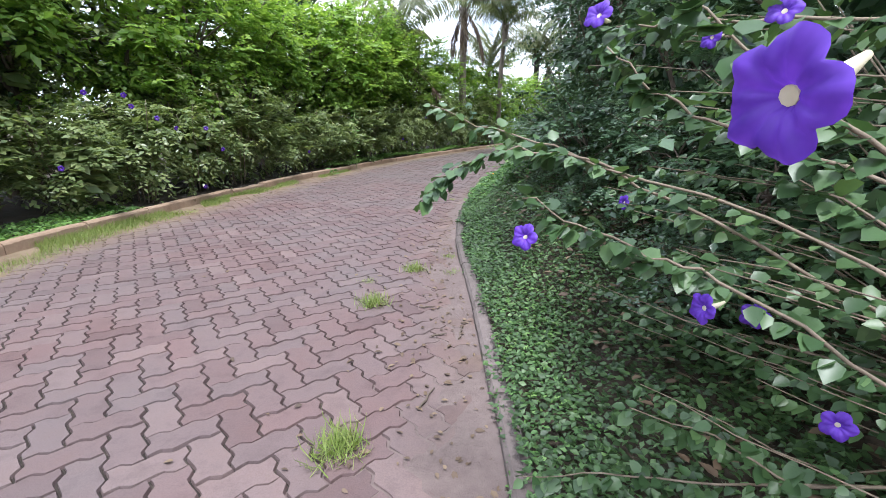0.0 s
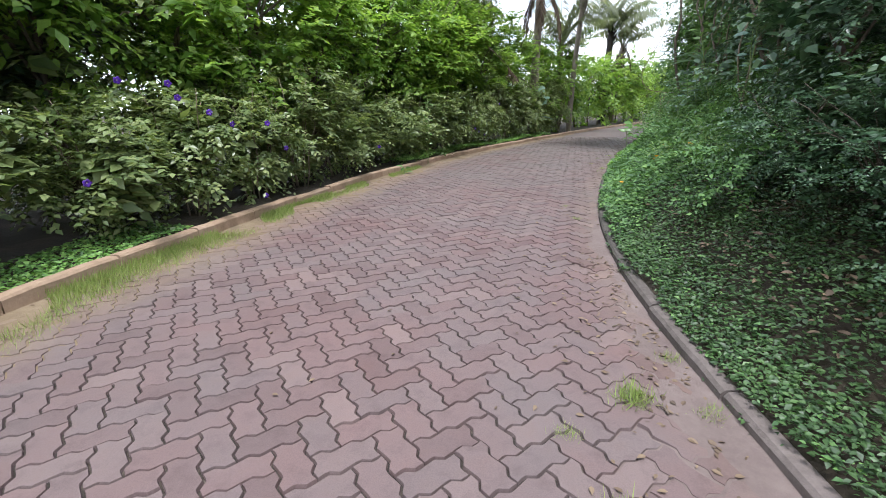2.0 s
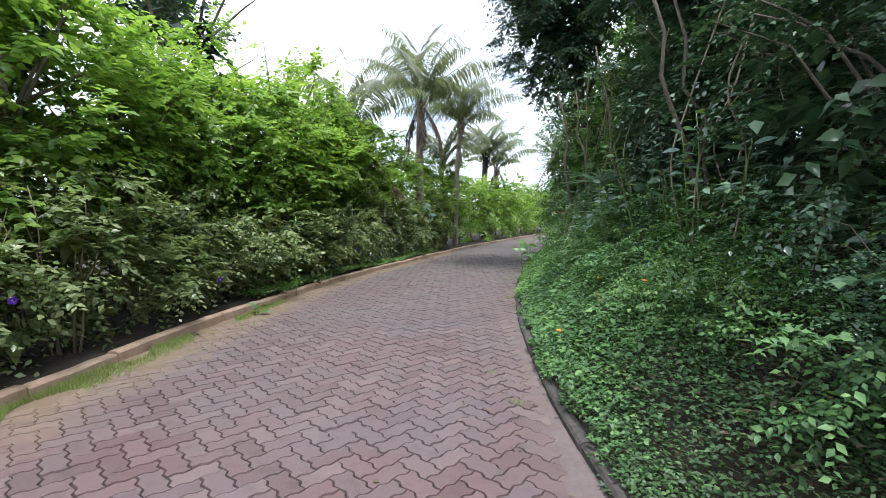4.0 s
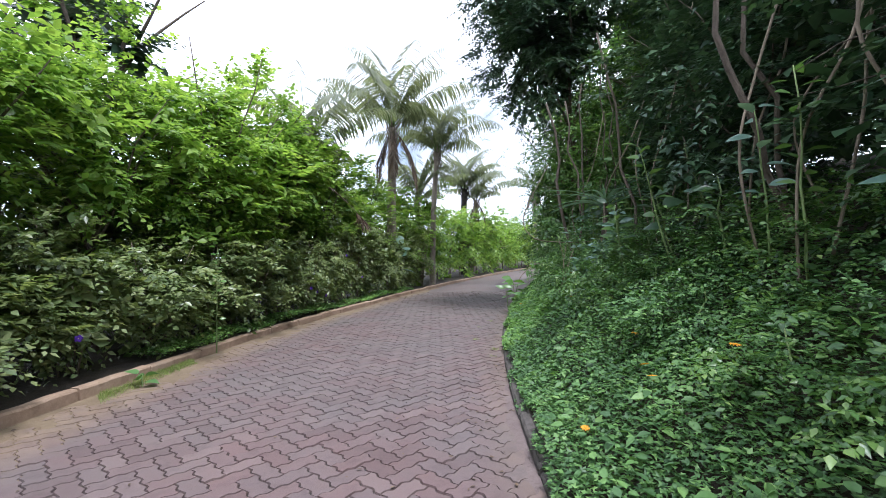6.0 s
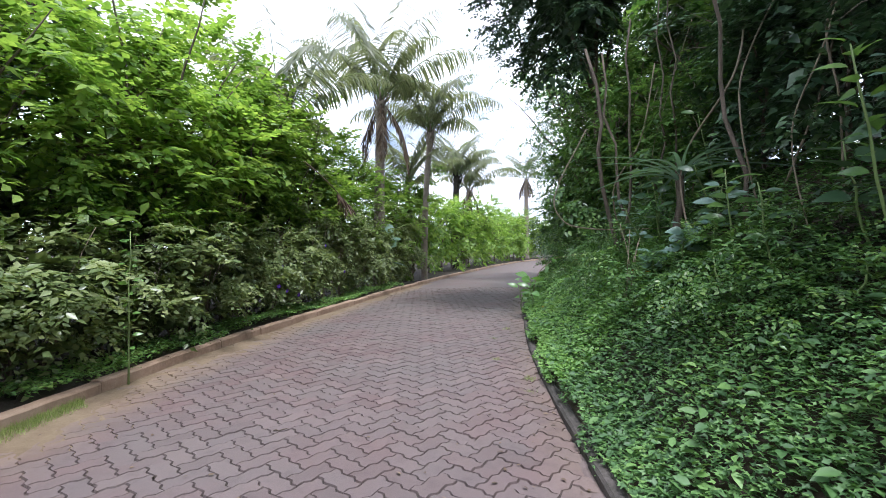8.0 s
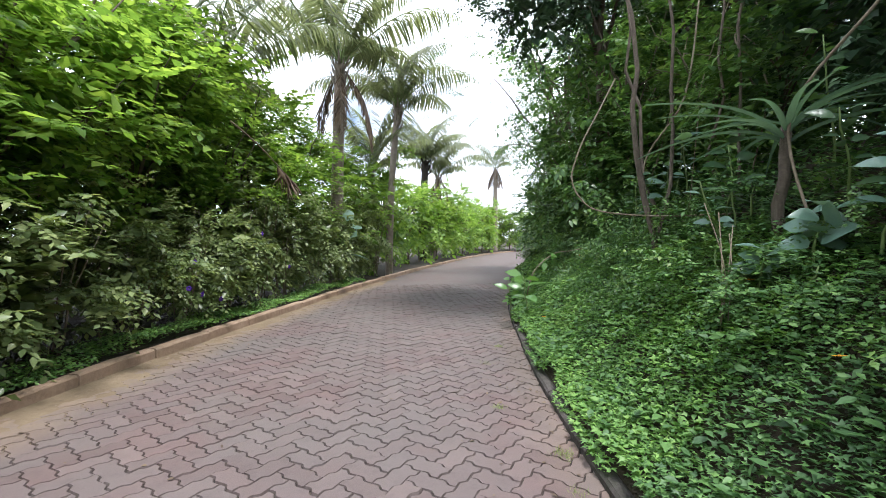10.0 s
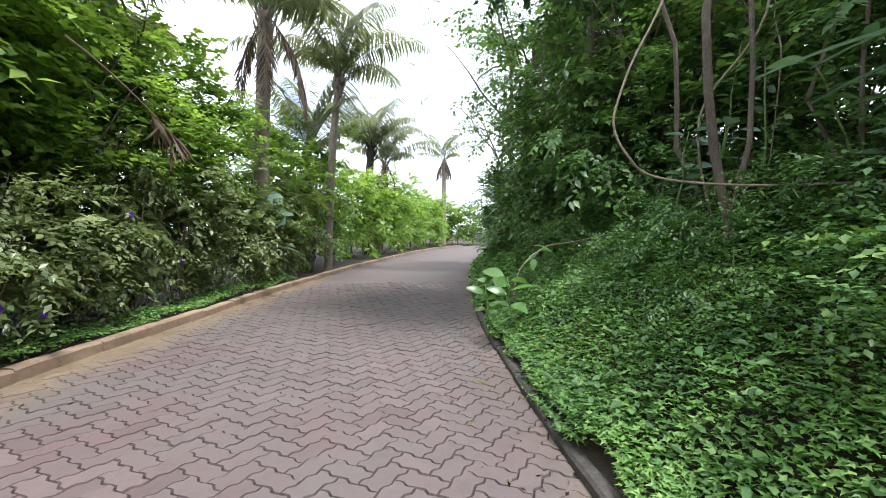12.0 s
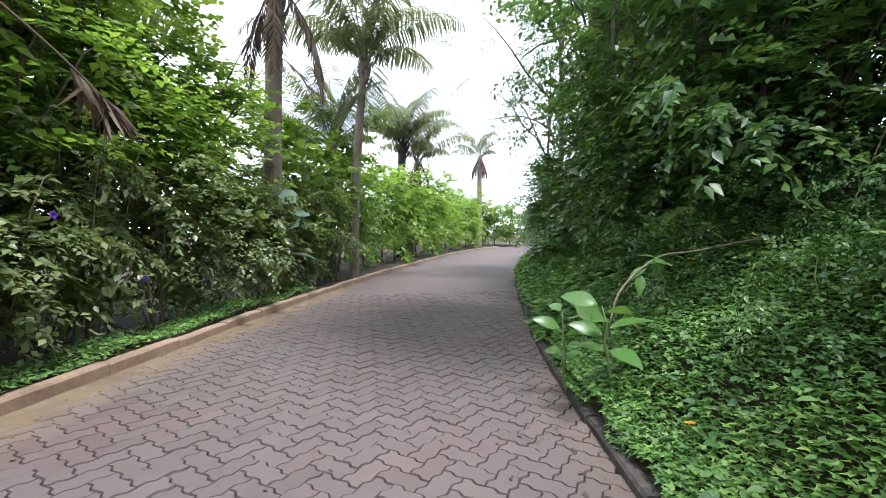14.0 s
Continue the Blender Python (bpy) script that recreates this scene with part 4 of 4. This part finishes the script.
# ---- flowering bush that reaches over the kerb ----
def flowering_bush():
    rng, rn = np.random.default_rng(31), random.Random(31)
    root = (2.75, 2.35, 0.3)
    b = thing("flowering_bush", "arching bush with purple trumpet flowers leaning over the kerb", "bush", at=pose(*root))
    lines = [
        [(1.84, 2.52, 1.30), (1.91, 2.47, 1.22), (2.02, 2.41, 1.12)],
        [(1.80, 2.74, 1.29), (1.87, 2.71, 1.21), (1.94, 2.67, 1.17), (2.13, 2.55, 1.08)],
        [(1.45, 2.96, 0.99), (1.49, 2.98, 1.04), (1.54, 2.99, 1.08), (1.67, 2.97, 1.11), (1.79, 2.93, 1.10), (1.96, 2.88, 1.02), (2.26, 2.67, 0.86)],
        [(1.43, 3.18, 1.22), (1.61, 3.08, 1.15), (1.75, 2.98, 1.11), (2.1, 2.75, 1.0)],
        [(1.67, 2.69, 1.05), (1.76, 2.66, 1.00), (1.87, 2.64, 0.96), (1.97, 2.62, 0.93), (2.18, 2.53, 0.81)],
        [(1.79, 2.64, 1.30), (1.89, 2.63, 1.30), (2.13, 2.61, 1.28)],
        [(1.70, 2.84, 0.33), (1.89, 2.83, 0.36), (2.13, 2.81, 0.38)],
        [(1.92, 2.80, 0.57), (2.08, 2.76, 0.54), (2.22, 2.71, 0.48)],
        [(2.05, 2.62, 1.09), (2.13, 2.54, 1.03)],
    ]
    for _ in range(64):
        y = rn.uniform(2.75, 4.0)
        tip = (rn.uniform(1.98, 2.3) , y, rn.uniform(0.4, 1.75))
        lines.append([tip, (tip[0] + 0.35, y - 0.25, tip[2] - 0.05), (2.55, 2.6, 0.7)])
    P, A, N, S = [], [], [], []
    for line in lines:
        pts = [Vector(p) for p in line] + [Vector((2.55, 2.45, 0.75)), Vector(root)]
        fine = []
        for i in range(len(pts) - 1):
            for k in range(4):
                fine.append(pts[i].lerp(pts[i + 1], k / 4) + Vector((0, 0, rn.uniform(-0.008, 0.008))))
        fine.append(pts[-1])
        bm = bmesh.new()
        tube(bm, fine, [0.0012 + 0.0032 * i / len(fine) for i in range(len(fine))], 6)
        part("branch", bm, TWIG, b)
        reach = 4 * (len(line))
        for i in range(reach):
            p, q = fine[i], fine[min(i + 1, len(fine) - 1)]
            way = (p - q).normalized()
            side = way.cross(Vector((0, 0, 1))).normalized()
            for sgn in (1, -1):
                for _ in range(4 if i < reach - 3 else 1):
                    o = p.lerp(q, rn.random())
                    ax = way * 0.5 + side * sgn * 0.8 + Vector((rn.gauss(0, 0.3), rn.gauss(0, 0.3), rn.gauss(-0.35, 0.35)))
                    stalk = ax.normalized() * 0.012
                    P.append(o + stalk)
                    A.append(ax)
                    N.append(Vector((rn.gauss(0, 0.4), rn.gauss(-0.2, 0.4), 1)))
                    S.append(rn.uniform(0.02, 0.043))
    clear = [k for k in range(len(P)) if (P[k] - Vector((1.634, 1.924, 1.167))).length > 0.42]
    arr = lambda v: np.array([tuple(v[k]) for k in clear])
    ob = new("foliage", leaf_mesh("foliage", [(arr(P), arr(A), arr(N), np.array([S[k] for k in clear]), BROAD, 0)], [LEAF_BUSH]))
    place_part(ob, b)
    for (x, y, z), face, r in [((1.75, 2.14, 1.176), (-0.9, -0.35, -0.1), 0.027), ((1.67, 2.59, 1.0), (-0.4, -0.75, 0.3), 0.02), ((1.92, 2.55, 0.91), (-0.8, -0.3, 0.1), 0.022), ((2.02, 2.60, 0.88), (-0.4, -0.8, 0.0), 0.02), ((2.18, 2.61, 0.69), (-0.5, -0.8, 0.2), 0.024), ((1.76, 2.62, 1.31), (-0.5, -0.6, 0.4), 0.02), ((1.98, 2.59, 1.30), (-0.5, -0.6, 0.4), 0.02), ((2.1, 3.1, 1.35), (-0.8, -0.5, 0.1), 0.025), ((2.05, 3.5, 0.9), (-0.8, -0.4, 0.2), 0.025)]:
        ob = new("flower", BLOOM)
        place_part(ob, b)
        ob.matrix_basis = look((x, y, z), (x - face[0], y - face[1], z - face[2])) @ Matrix.Scale(r / 0.03, 4)
        tagged(ob, "purple trumpet flower with a cream tube")


LEAF_BUSH = leaf_material("bush_leaf", [(0.0, (0.035, 0.075, 0.03)), (0.5, (0.07, 0.14, 0.05)), (1.0, (0.15, 0.25, 0.09))], 0.4, 0.3, 3.0)
flowering_bush()


# ---- single plants on the bank ----
def big_leaf(name, parent, base, way, up, size, shape, mat, label=""):
    me = leaf_mesh(name, [(np.array([base]), np.array([way]), np.array([up]), np.array([size]), shape, 0)], [mat])
    for p in me.polygons:
        p.use_smooth = True
    ob = new(name, me)
    place_part(ob, parent)
    return tagged(ob, label)


def curved_leaf(width, fall, n=8, cup=0.12, peak=0.45):
    """A leaf shape with its own curve: rows of three points along the midrib."""
    vs, fs = [], []
    for i in range(n + 1):
        t = i / n
        w = width * math.sin(math.pi * min(1, t ** (math.log(0.5) / math.log(peak)))) + 0.004
        z = -fall * t * t
        vs += [(-w, t, z + cup * w), (0, t, z - 0.02), (w, t, z + cup * w)]
    for i in range(n):
        a = 3 * i
        for q in ((a, a + 1, a + 4, a + 3), (a + 1, a + 2, a + 5, a + 4)):
            fs += [(q[0], q[1], q[2]), (q[0], q[2], q[3])]
    return np.array(vs), fs


SAPLING_LEAF, HEART_LEAF, STRAP_LEAF = curved_leaf(0.24, 0.35), curved_leaf(0.42, 0.3, peak=0.33), curved_leaf(0.026, 0.75, 12, peak=0.3)


def sapling(x, y, h, leaves, size, shape, mat, name, label, seed, lean=(0, 0)):
    rn = random.Random(seed)
    z = float(ground_height(np.array(x), np.array(y)))
    s = thing(name, label, "sapling", at=pose(x, y, z))
    top = Vector((x + lean[0], y + lean[1], z + h))
    bm = bmesh.new()
    line = bend((x, y, z - 0.05), top, 0.0, 6, 0.015, rn)
    tube(bm, line, [0.011, 0.010, 0.009, 0.008, 0.007, 0.006, 0.004], 6)
    part("stem", bm, STEM_GREEN, s)
    for i in range(leaves):
        k = (0.12 if leaves > 20 else 0.45) + (0.88 if leaves > 20 else 0.55) * i / max(1, leaves - 1)
        o = Vector((x, y, z)).lerp(top, k)
        a = i * 2.4 + rn.uniform(-0.3, 0.3)
        way = Vector((math.cos(a), math.sin(a), rn.uniform(0.1, 0.6)))
        big_leaf("leaf", s, o + way.normalized() * 0.03, way, (rn.gauss(-0.35, 0.4), rn.gauss(-0.3, 0.4), 0.9), size * rn.uniform(0.7, 1.15), shape, mat)
    return s


sapling(2.84, 17.25, 0.68, 10, 0.3, SAPLING_LEAF, LEAF_SAPLING := leaf_material("sapling_leaf", [(0.0, (0.07, 0.17, 0.05)), (0.5, (0.13, 0.28, 0.07)), (1.0, (0.25, 0.40, 0.09))], 0.32, 0.4), "sapling", "young sapling with large drooping green leaves at the kerb", 1, (-0.12, 0))
sapling(2.74, 17.75, 0.7, 7, 0.2, SAPLING_LEAF, LEAF_SAPLING, "sapling", "young sapling with large drooping green leaves at the kerb", 2, (-0.1, -0.1))
sapling(3.05, 13.32, 0.42, 13, 0.19, HEART_LEAF, LEAF_PALE, "climber", "leggy climber with broad blue-green leaves on the bank", 3, (0.0, -0.1))
sapling(2.9, 13.55, 0.34, 12, 0.13, HEART_LEAF, LEAF_PALE, "climber", "leggy climber with broad blue-green leaves on the bank", 4, (-0.1, -0.2))
sapling(4.0, 15.9, 0.75, 9, 0.3, SAPLING_LEAF, LEAF_PALE, "climber", "pale broad-leaved plant under the trees on the bank", 5, (-0.1, -0.2))
sapling(3.4, 14.2, 0.8, 8, 0.26, SAPLING_LEAF, LEAF_BANK, "climber", "broad-leaved dark green plant under the trees on the bank", 6, (-0.1, 0))
sapling(3.1, 11.6, 0.7, 8, 0.24, HEART_LEAF, LEAF_BANK, "climber", "broad-leaved dark green plant under the trees on the bank", 7, (-0.2, 0))
sapling(-0.35, 23.6, 1.75, 5, 0.6, HEART_LEAF, LEAF_PALE, "elephant_ear", "elephant ear plant with very large pale leaves in the hedge", 8, (0.55, -0.2))
sapling(-2.44, 12.33, 0.16, 5, 0.15, HEART_LEAF, LEAF_COVER, "weed", "broad-leaved green weed at the foot of the kerb", 9)
sapling(-2.36, 13.95, 1.55, 34, 0.1, SAPLING_LEAF, LEAF_SAPLING, "tall_weed", "tall thin light green stem in front of the hedge", 10, (0.02, 0.02))


for k in range(20):
    rn = random.Random(300 + k)
    y = 8.3 + 0.42 * k + rn.uniform(-0.2, 0.2)
    x = float(right_at(y)) + rn.uniform(1.3, 2.1)
    sapling(x, y, rn.uniform(0.6, 1.5), rn.randint(10, 18), rn.uniform(0.12, 0.2), SAPLING_LEAF, (LEAF_BANK, LEAF_MID, LEAF_PALE)[k % 3], "leafy_shoot", ("thin shoot with dark pointed leaves on the bank", "thin shoot with light green pointed leaves on the bank", "thin shoot with blue-green pointed leaves on the bank")[k % 3], 300 + k, (rn.uniform(-0.5, 0.0), rn.uniform(-0.4, 0.1)))


def strap_plant(x, y, h, leaves, seed, label):
    rn = random.Random(seed)
    z = float(ground_height(np.array(x), np.array(y)))
    s = thing("strap_plant", label, "plant", at=pose(x, y, z))
    bm = bmesh.new()
    tube(bm, bend((x, y, z - 0.1), (x + 0.05, y, z + h), 0.0, 5, 0.02, rn), [0.045, 0.042, 0.04, 0.038, 0.036, 0.03], 8)
    part("cane", bm, BARK, s)
    for i in range(leaves):
        a = i * 2.4
        way = (math.cos(a), math.sin(a), rn.uniform(0.35, 1.5))
        big_leaf("leaf", s, (x + 0.05, y, z + h - rn.uniform(0, 0.15)), way, (-math.cos(a), -math.sin(a), 1), rn.uniform(0.5, 0.85), STRAP_LEAF, LEAF_PALE)


strap_plant(3.3, 13.75, 0.9, 22, 2, "plant with long arching grey-green strap leaves on the bank")


# ---- lianas and bare trunks ----
def liana(pts, r, label, mat=TWIG, name="liana"):
    bm = bmesh.new()
    fine = []
    v = [Vector(p) for p in pts]
    for i in range(len(v) - 1):
        p0, p1, p2, p3 = v[max(i - 1, 0)], v[i], v[i + 1], v[min(i + 2, len(v) - 1)]
        for k in range(6):
            t = k / 6
            fine.append(0.5 * (2 * p1 + (p2 - p0) * t + (2 * p0 - 5 * p1 + 4 * p2 - p3) * t * t + (3 * p1 - p0 - 3 * p2 + p3) * t ** 3))
    fine.append(v[-1])
    tube(bm, fine, r, 7)
    return tagged(part(name, bm, mat), label, "vine", "lianas on the bank")


def up(x, y, dz):
    return (x, y, float(ground_height(np.array(x), np.array(y))) + dz)


liana([(3.0, 15.35, 3.0), (2.78, 15.3, 2.62), (2.63, 15.3, 2.35), (2.53, 15.3, 2.1), (2.5, 15.3, 1.93), (2.56, 15.25, 1.75), (2.75, 15.2, 1.61), (3.2, 14.9, 1.55), (3.75, 14.4, 1.56)], 0.008, "bare pale liana hanging in a loop from the trees", TWIG)
branch_pts = [(4.56, 16.86, 1.31), (4.06, 17.07, 1.28), (3.52, 17.29, 1.16), (3.26, 17.40, 1.10), (2.96, 17.41, 0.85), (2.82, 17.34, 0.5)]
arch = liana(branch_pts, 0.008, "pale arching stem with a few leaves reaching from the bank", TWIG, "arching_stem")
for k in range(9):
    rn = random.Random(200 + k)
    o = Vector(branch_pts[3]).lerp(Vector(branch_pts[2 if k % 2 else 4]), rn.uniform(0, 0.6))
    big_leaf("leaf", arch, o, (rn.uniform(-1, 0.4), rn.uniform(-1, 1), rn.uniform(-0.5, 0.5)), (rn.gauss(0, 0.3), rn.gauss(-0.3, 0.3), 1), rn.uniform(0.12, 0.2), SAPLING_LEAF, LEAF_SAPLING)
for k, (x, y, h, lx, r) in enumerate([(3.45, 15.25, 3.4, -0.5, 0.034), (3.5, 15.3, 3.3, 0.15, 0.022), (3.85, 15.0, 3.2, 0.05, 0.016), (4.05, 14.8, 3.2, -0.15, 0.016), (4.1, 16.2, 3.4, -0.45, 0.026), (5.2, 20.9, 4.5, 0.0, 0.04), (3.3, 10.4, 3.0, -0.75, 0.03), (3.55, 10.55, 3.2, -0.75, 0.025), (3.4, 12.9, 3.2, -0.5, 0.022)]):
    rn = random.Random(50 + k)
    bm = bmesh.new()
    tube(bm, bend(up(x, y, -0.2), up(x + lx, y, h), 0.12, 7, 0.08, rn), [r * (1 - 0.06 * i) for i in range(8)], 8)
    tagged(part("bare_trunk", bm, BARK), "thin bare grey-brown trunk in the shade of the bank", "trunk", "bare trunks on the bank")
for k in range(16):
    rn = random.Random(80 + k)
    y = rn.uniform(8.5, 17.5)
    x = float(right_at(y)) + rn.uniform(1.5, 2.5)
    z = float(ground_height(np.array(x), np.array(y)))
    liana([(x + 0.5, y, z + rn.uniform(2.0, 3.0)), (x + rn.uniform(0, 0.3), y + rn.uniform(-0.3, 0.3), z + 1.6), (x + rn.uniform(-0.2, 0.2), y + rn.uniform(-0.3, 0.3), z + 0.9), (x + rn.uniform(-0.3, 0.2), y, z + 0.02)], rn.uniform(0.005, 0.011), "thin dry stem trailing down to the groundcover")
for k in range(4):
    rn = random.Random(110 + k)
    liana([(2.7 + rn.uniform(-0.12, 0.12), 13.62, 1.5 + rn.uniform(-0.2, 0.1)), (2.55 + rn.uniform(-0.1, 0.1), 13.45, 1.1), (2.5 + rn.uniform(-0.09, 0.09), 13.36 + rn.uniform(-0.08, 0.08), 0.62)], 0.0035, "dry pale root strand hanging over the groundcover")


def dead_frond():
    f = thing("dead_frond", "dry brown palm frond hanging out of the hedge", "frond", at=pose(-1.25, 18.2, 2.85))
    bm = bmesh.new()
    pts = bend((-1.45, 17.9, 3.0), (-0.68, 18.5, 2.2), -0.06, 8)
    tube(bm, pts, [0.014 - 0.001 * i for i in range(9)], 5)
    part("frond_rib", bm, LEAF_DEAD, f)
    rng = np.random.default_rng(9)
    n = 60
    t = rng.uniform(0.72, 1.0, n)
    P = np.array(pts[0])[None] * (1 - t[:, None]) + np.array(pts[-1])[None] * t[:, None] + np.array([0, 0, 0.03])
    A = np.array([0.35, 0.2, -1.0]) + rng.normal(0, 0.22, (n, 3))
    ob = new("leaflet", leaf_mesh("leaflet", [(P, A, rng.normal(0, 1, (n, 3)), rng.uniform(0.2, 0.42, n), FROND, 0)], [LEAF_DEAD]))
    place_part(ob, f)
    ob["kind"] = "stuff"


dead_frond()


# ---- paving ----
W = 0.1273
TURN = radians(-3.0 + 45)
U, V = Vector((math.cos(TURN), math.sin(TURN), 0)), Vector((-math.sin(TURN), math.cos(TURN), 0))
ORIGIN = Vector((0.0, 10.0, 0))


def paver_outline():
    """A block of two squares whose every unit edge runs out and then in, so that the blocks lock."""
    wave = [(0.0, 0.0), (0.22, -0.06), (0.36, -0.085), (0.64, 0.085), (0.78, 0.06)]
    corners = [(0, 0), (1, 0), (2, 0), (2, 1), (1, 1), (0, 1)]
    out = []
    for i, (ax, ay) in enumerate(corners):
        bx, by = corners[(i + 1) % 6]
        dx, dy = bx - ax, by - ay
        for t, o in wave:
            out.append((ax + dx * t + dy * o - 1.0, ay + dy * t - dx * o - 0.5))
    return np.array(out) * W


def paver_verts():
    base = paver_outline()
    nxt, prv = np.roll(base, -1, 0), np.roll(base, 1, 0)
    tang = unit(nxt - prv)
    inward = np.stack([-tang[:, 1], tang[:, 0]], 1)
    lower, top = base + inward * 0.003, base + inward * 0.007
    k = len(base)
    v = np.concatenate([np.c_[lower, np.full(k, -0.018)], np.c_[top, np.zeros(k)]])
    f = [(i, (i + 1) % k, k + (i + 1) % k, k + i) for i in range(k)]
    return v, f, list(range(k, 2 * k))


def build_paving():
    rng = np.random.default_rng(12)
    v, quads, cap = paver_verts()
    k = len(v)
    paving = thing("paving", "mauve-brown interlocking concrete paving blocks in herringbone", "paving")
    paving["kind"] = "structure"
    me = bpy.data.meshes.new("paver")
    me.from_pydata(v.tolist(), [], [*quads, cap])
    me.materials.append(PAVER)
    near, rest = 0, []
    for i in range(-150, 190):
        for j in range(-150, 190):
            m = (i - j) % 4
            if m == 0:
                c, turn = (i + 1.0, j + 0.5), 0.0
            elif m == 3:
                c, turn = (i + 0.5, j + 1.0), math.pi / 2
            else:
                continue
            p = ORIGIN + U * (c[0] * W) + V * (c[1] * W)
            if not (1.5 < p.y < 24):
                continue
            xl, xr = float(left_at(p.y)), float(right_at(p.y))
            if not (xl - 0.1 < p.x < xr + 0.1):
                continue
            m4 = Matrix.Translation((p.x, p.y, rng.normal(0, 0.002))) @ Matrix.Rotation(TURN + turn + rng.normal(0, 0.008), 4, "Z") @ Matrix.Rotation(rng.normal(0, 0.013), 4, "X") @ Matrix.Rotation(rng.normal(0, 0.013), 4, "Y")
            line = float(np.interp(p.y, [3, 5, 8, 11, 14], [0.3, 0.0, 0.0, 0.3, 0.7]))
            if near < 300 and abs(p.x - line) < 0.42 and 3.6 < p.y < 17:
                ob = new("paver", me)
                ob.parent = paving
                ob.matrix_basis = m4
                near += 1
            else:
                rest.append((m4, p.x - xl, xr - p.x))
    n = len(rest)
    M = np.array([np.array(m) for m, _, _ in rest])
    vv = np.einsum("nij,kj->nki", M[:, :3, :3], v) + M[:, None, :3, 3]
    faces = []
    for q in range(n):
        o = q * k
        faces += [(a + o, b + o, c + o, d + o) for a, b, c, d in quads]
        faces.append([c + o for c in cap])
    big = bpy.data.meshes.new("pavers")
    big.from_pydata(vv.reshape(-1, 3).tolist(), [], faces)
    big.materials.append(PAVER)
    dl = vv[..., 0].ravel() - np.interp(vv[..., 1].ravel(), YS, XL)
    dr = np.interp(vv[..., 1].ravel(), YS, XR) - vv[..., 0].ravel()
    yy = vv[..., 1].ravel()
    wide = np.interp(yy, [2, 8, 12, 18, 26], [0.75, 0.8, 0.75, 0.5, 0.5])
    dirt = np.clip(1.15 - dl / wide, 0, 1) * 0.95 + np.clip(1.0 - dr / 0.35, 0, 1) * 0.3
    att = big.attributes.new("dirt", "FLOAT", "POINT")
    att.data.foreach_set("value", np.clip(dirt, 0, 1).astype(np.float32))
    ob = new("pavers", big)
    ob.parent = paving
    tagged(ob, kind="stuff")


build_paving()
strip("far_road", 23.5, 61, 0.0, 0.0, -0.006, PAVER, "distant grey-brown block paving round the bend")
strip("near_road", -14, 1.6, 0.0, 0.0, -0.006, PAVER, "block paving of the drive behind the start")
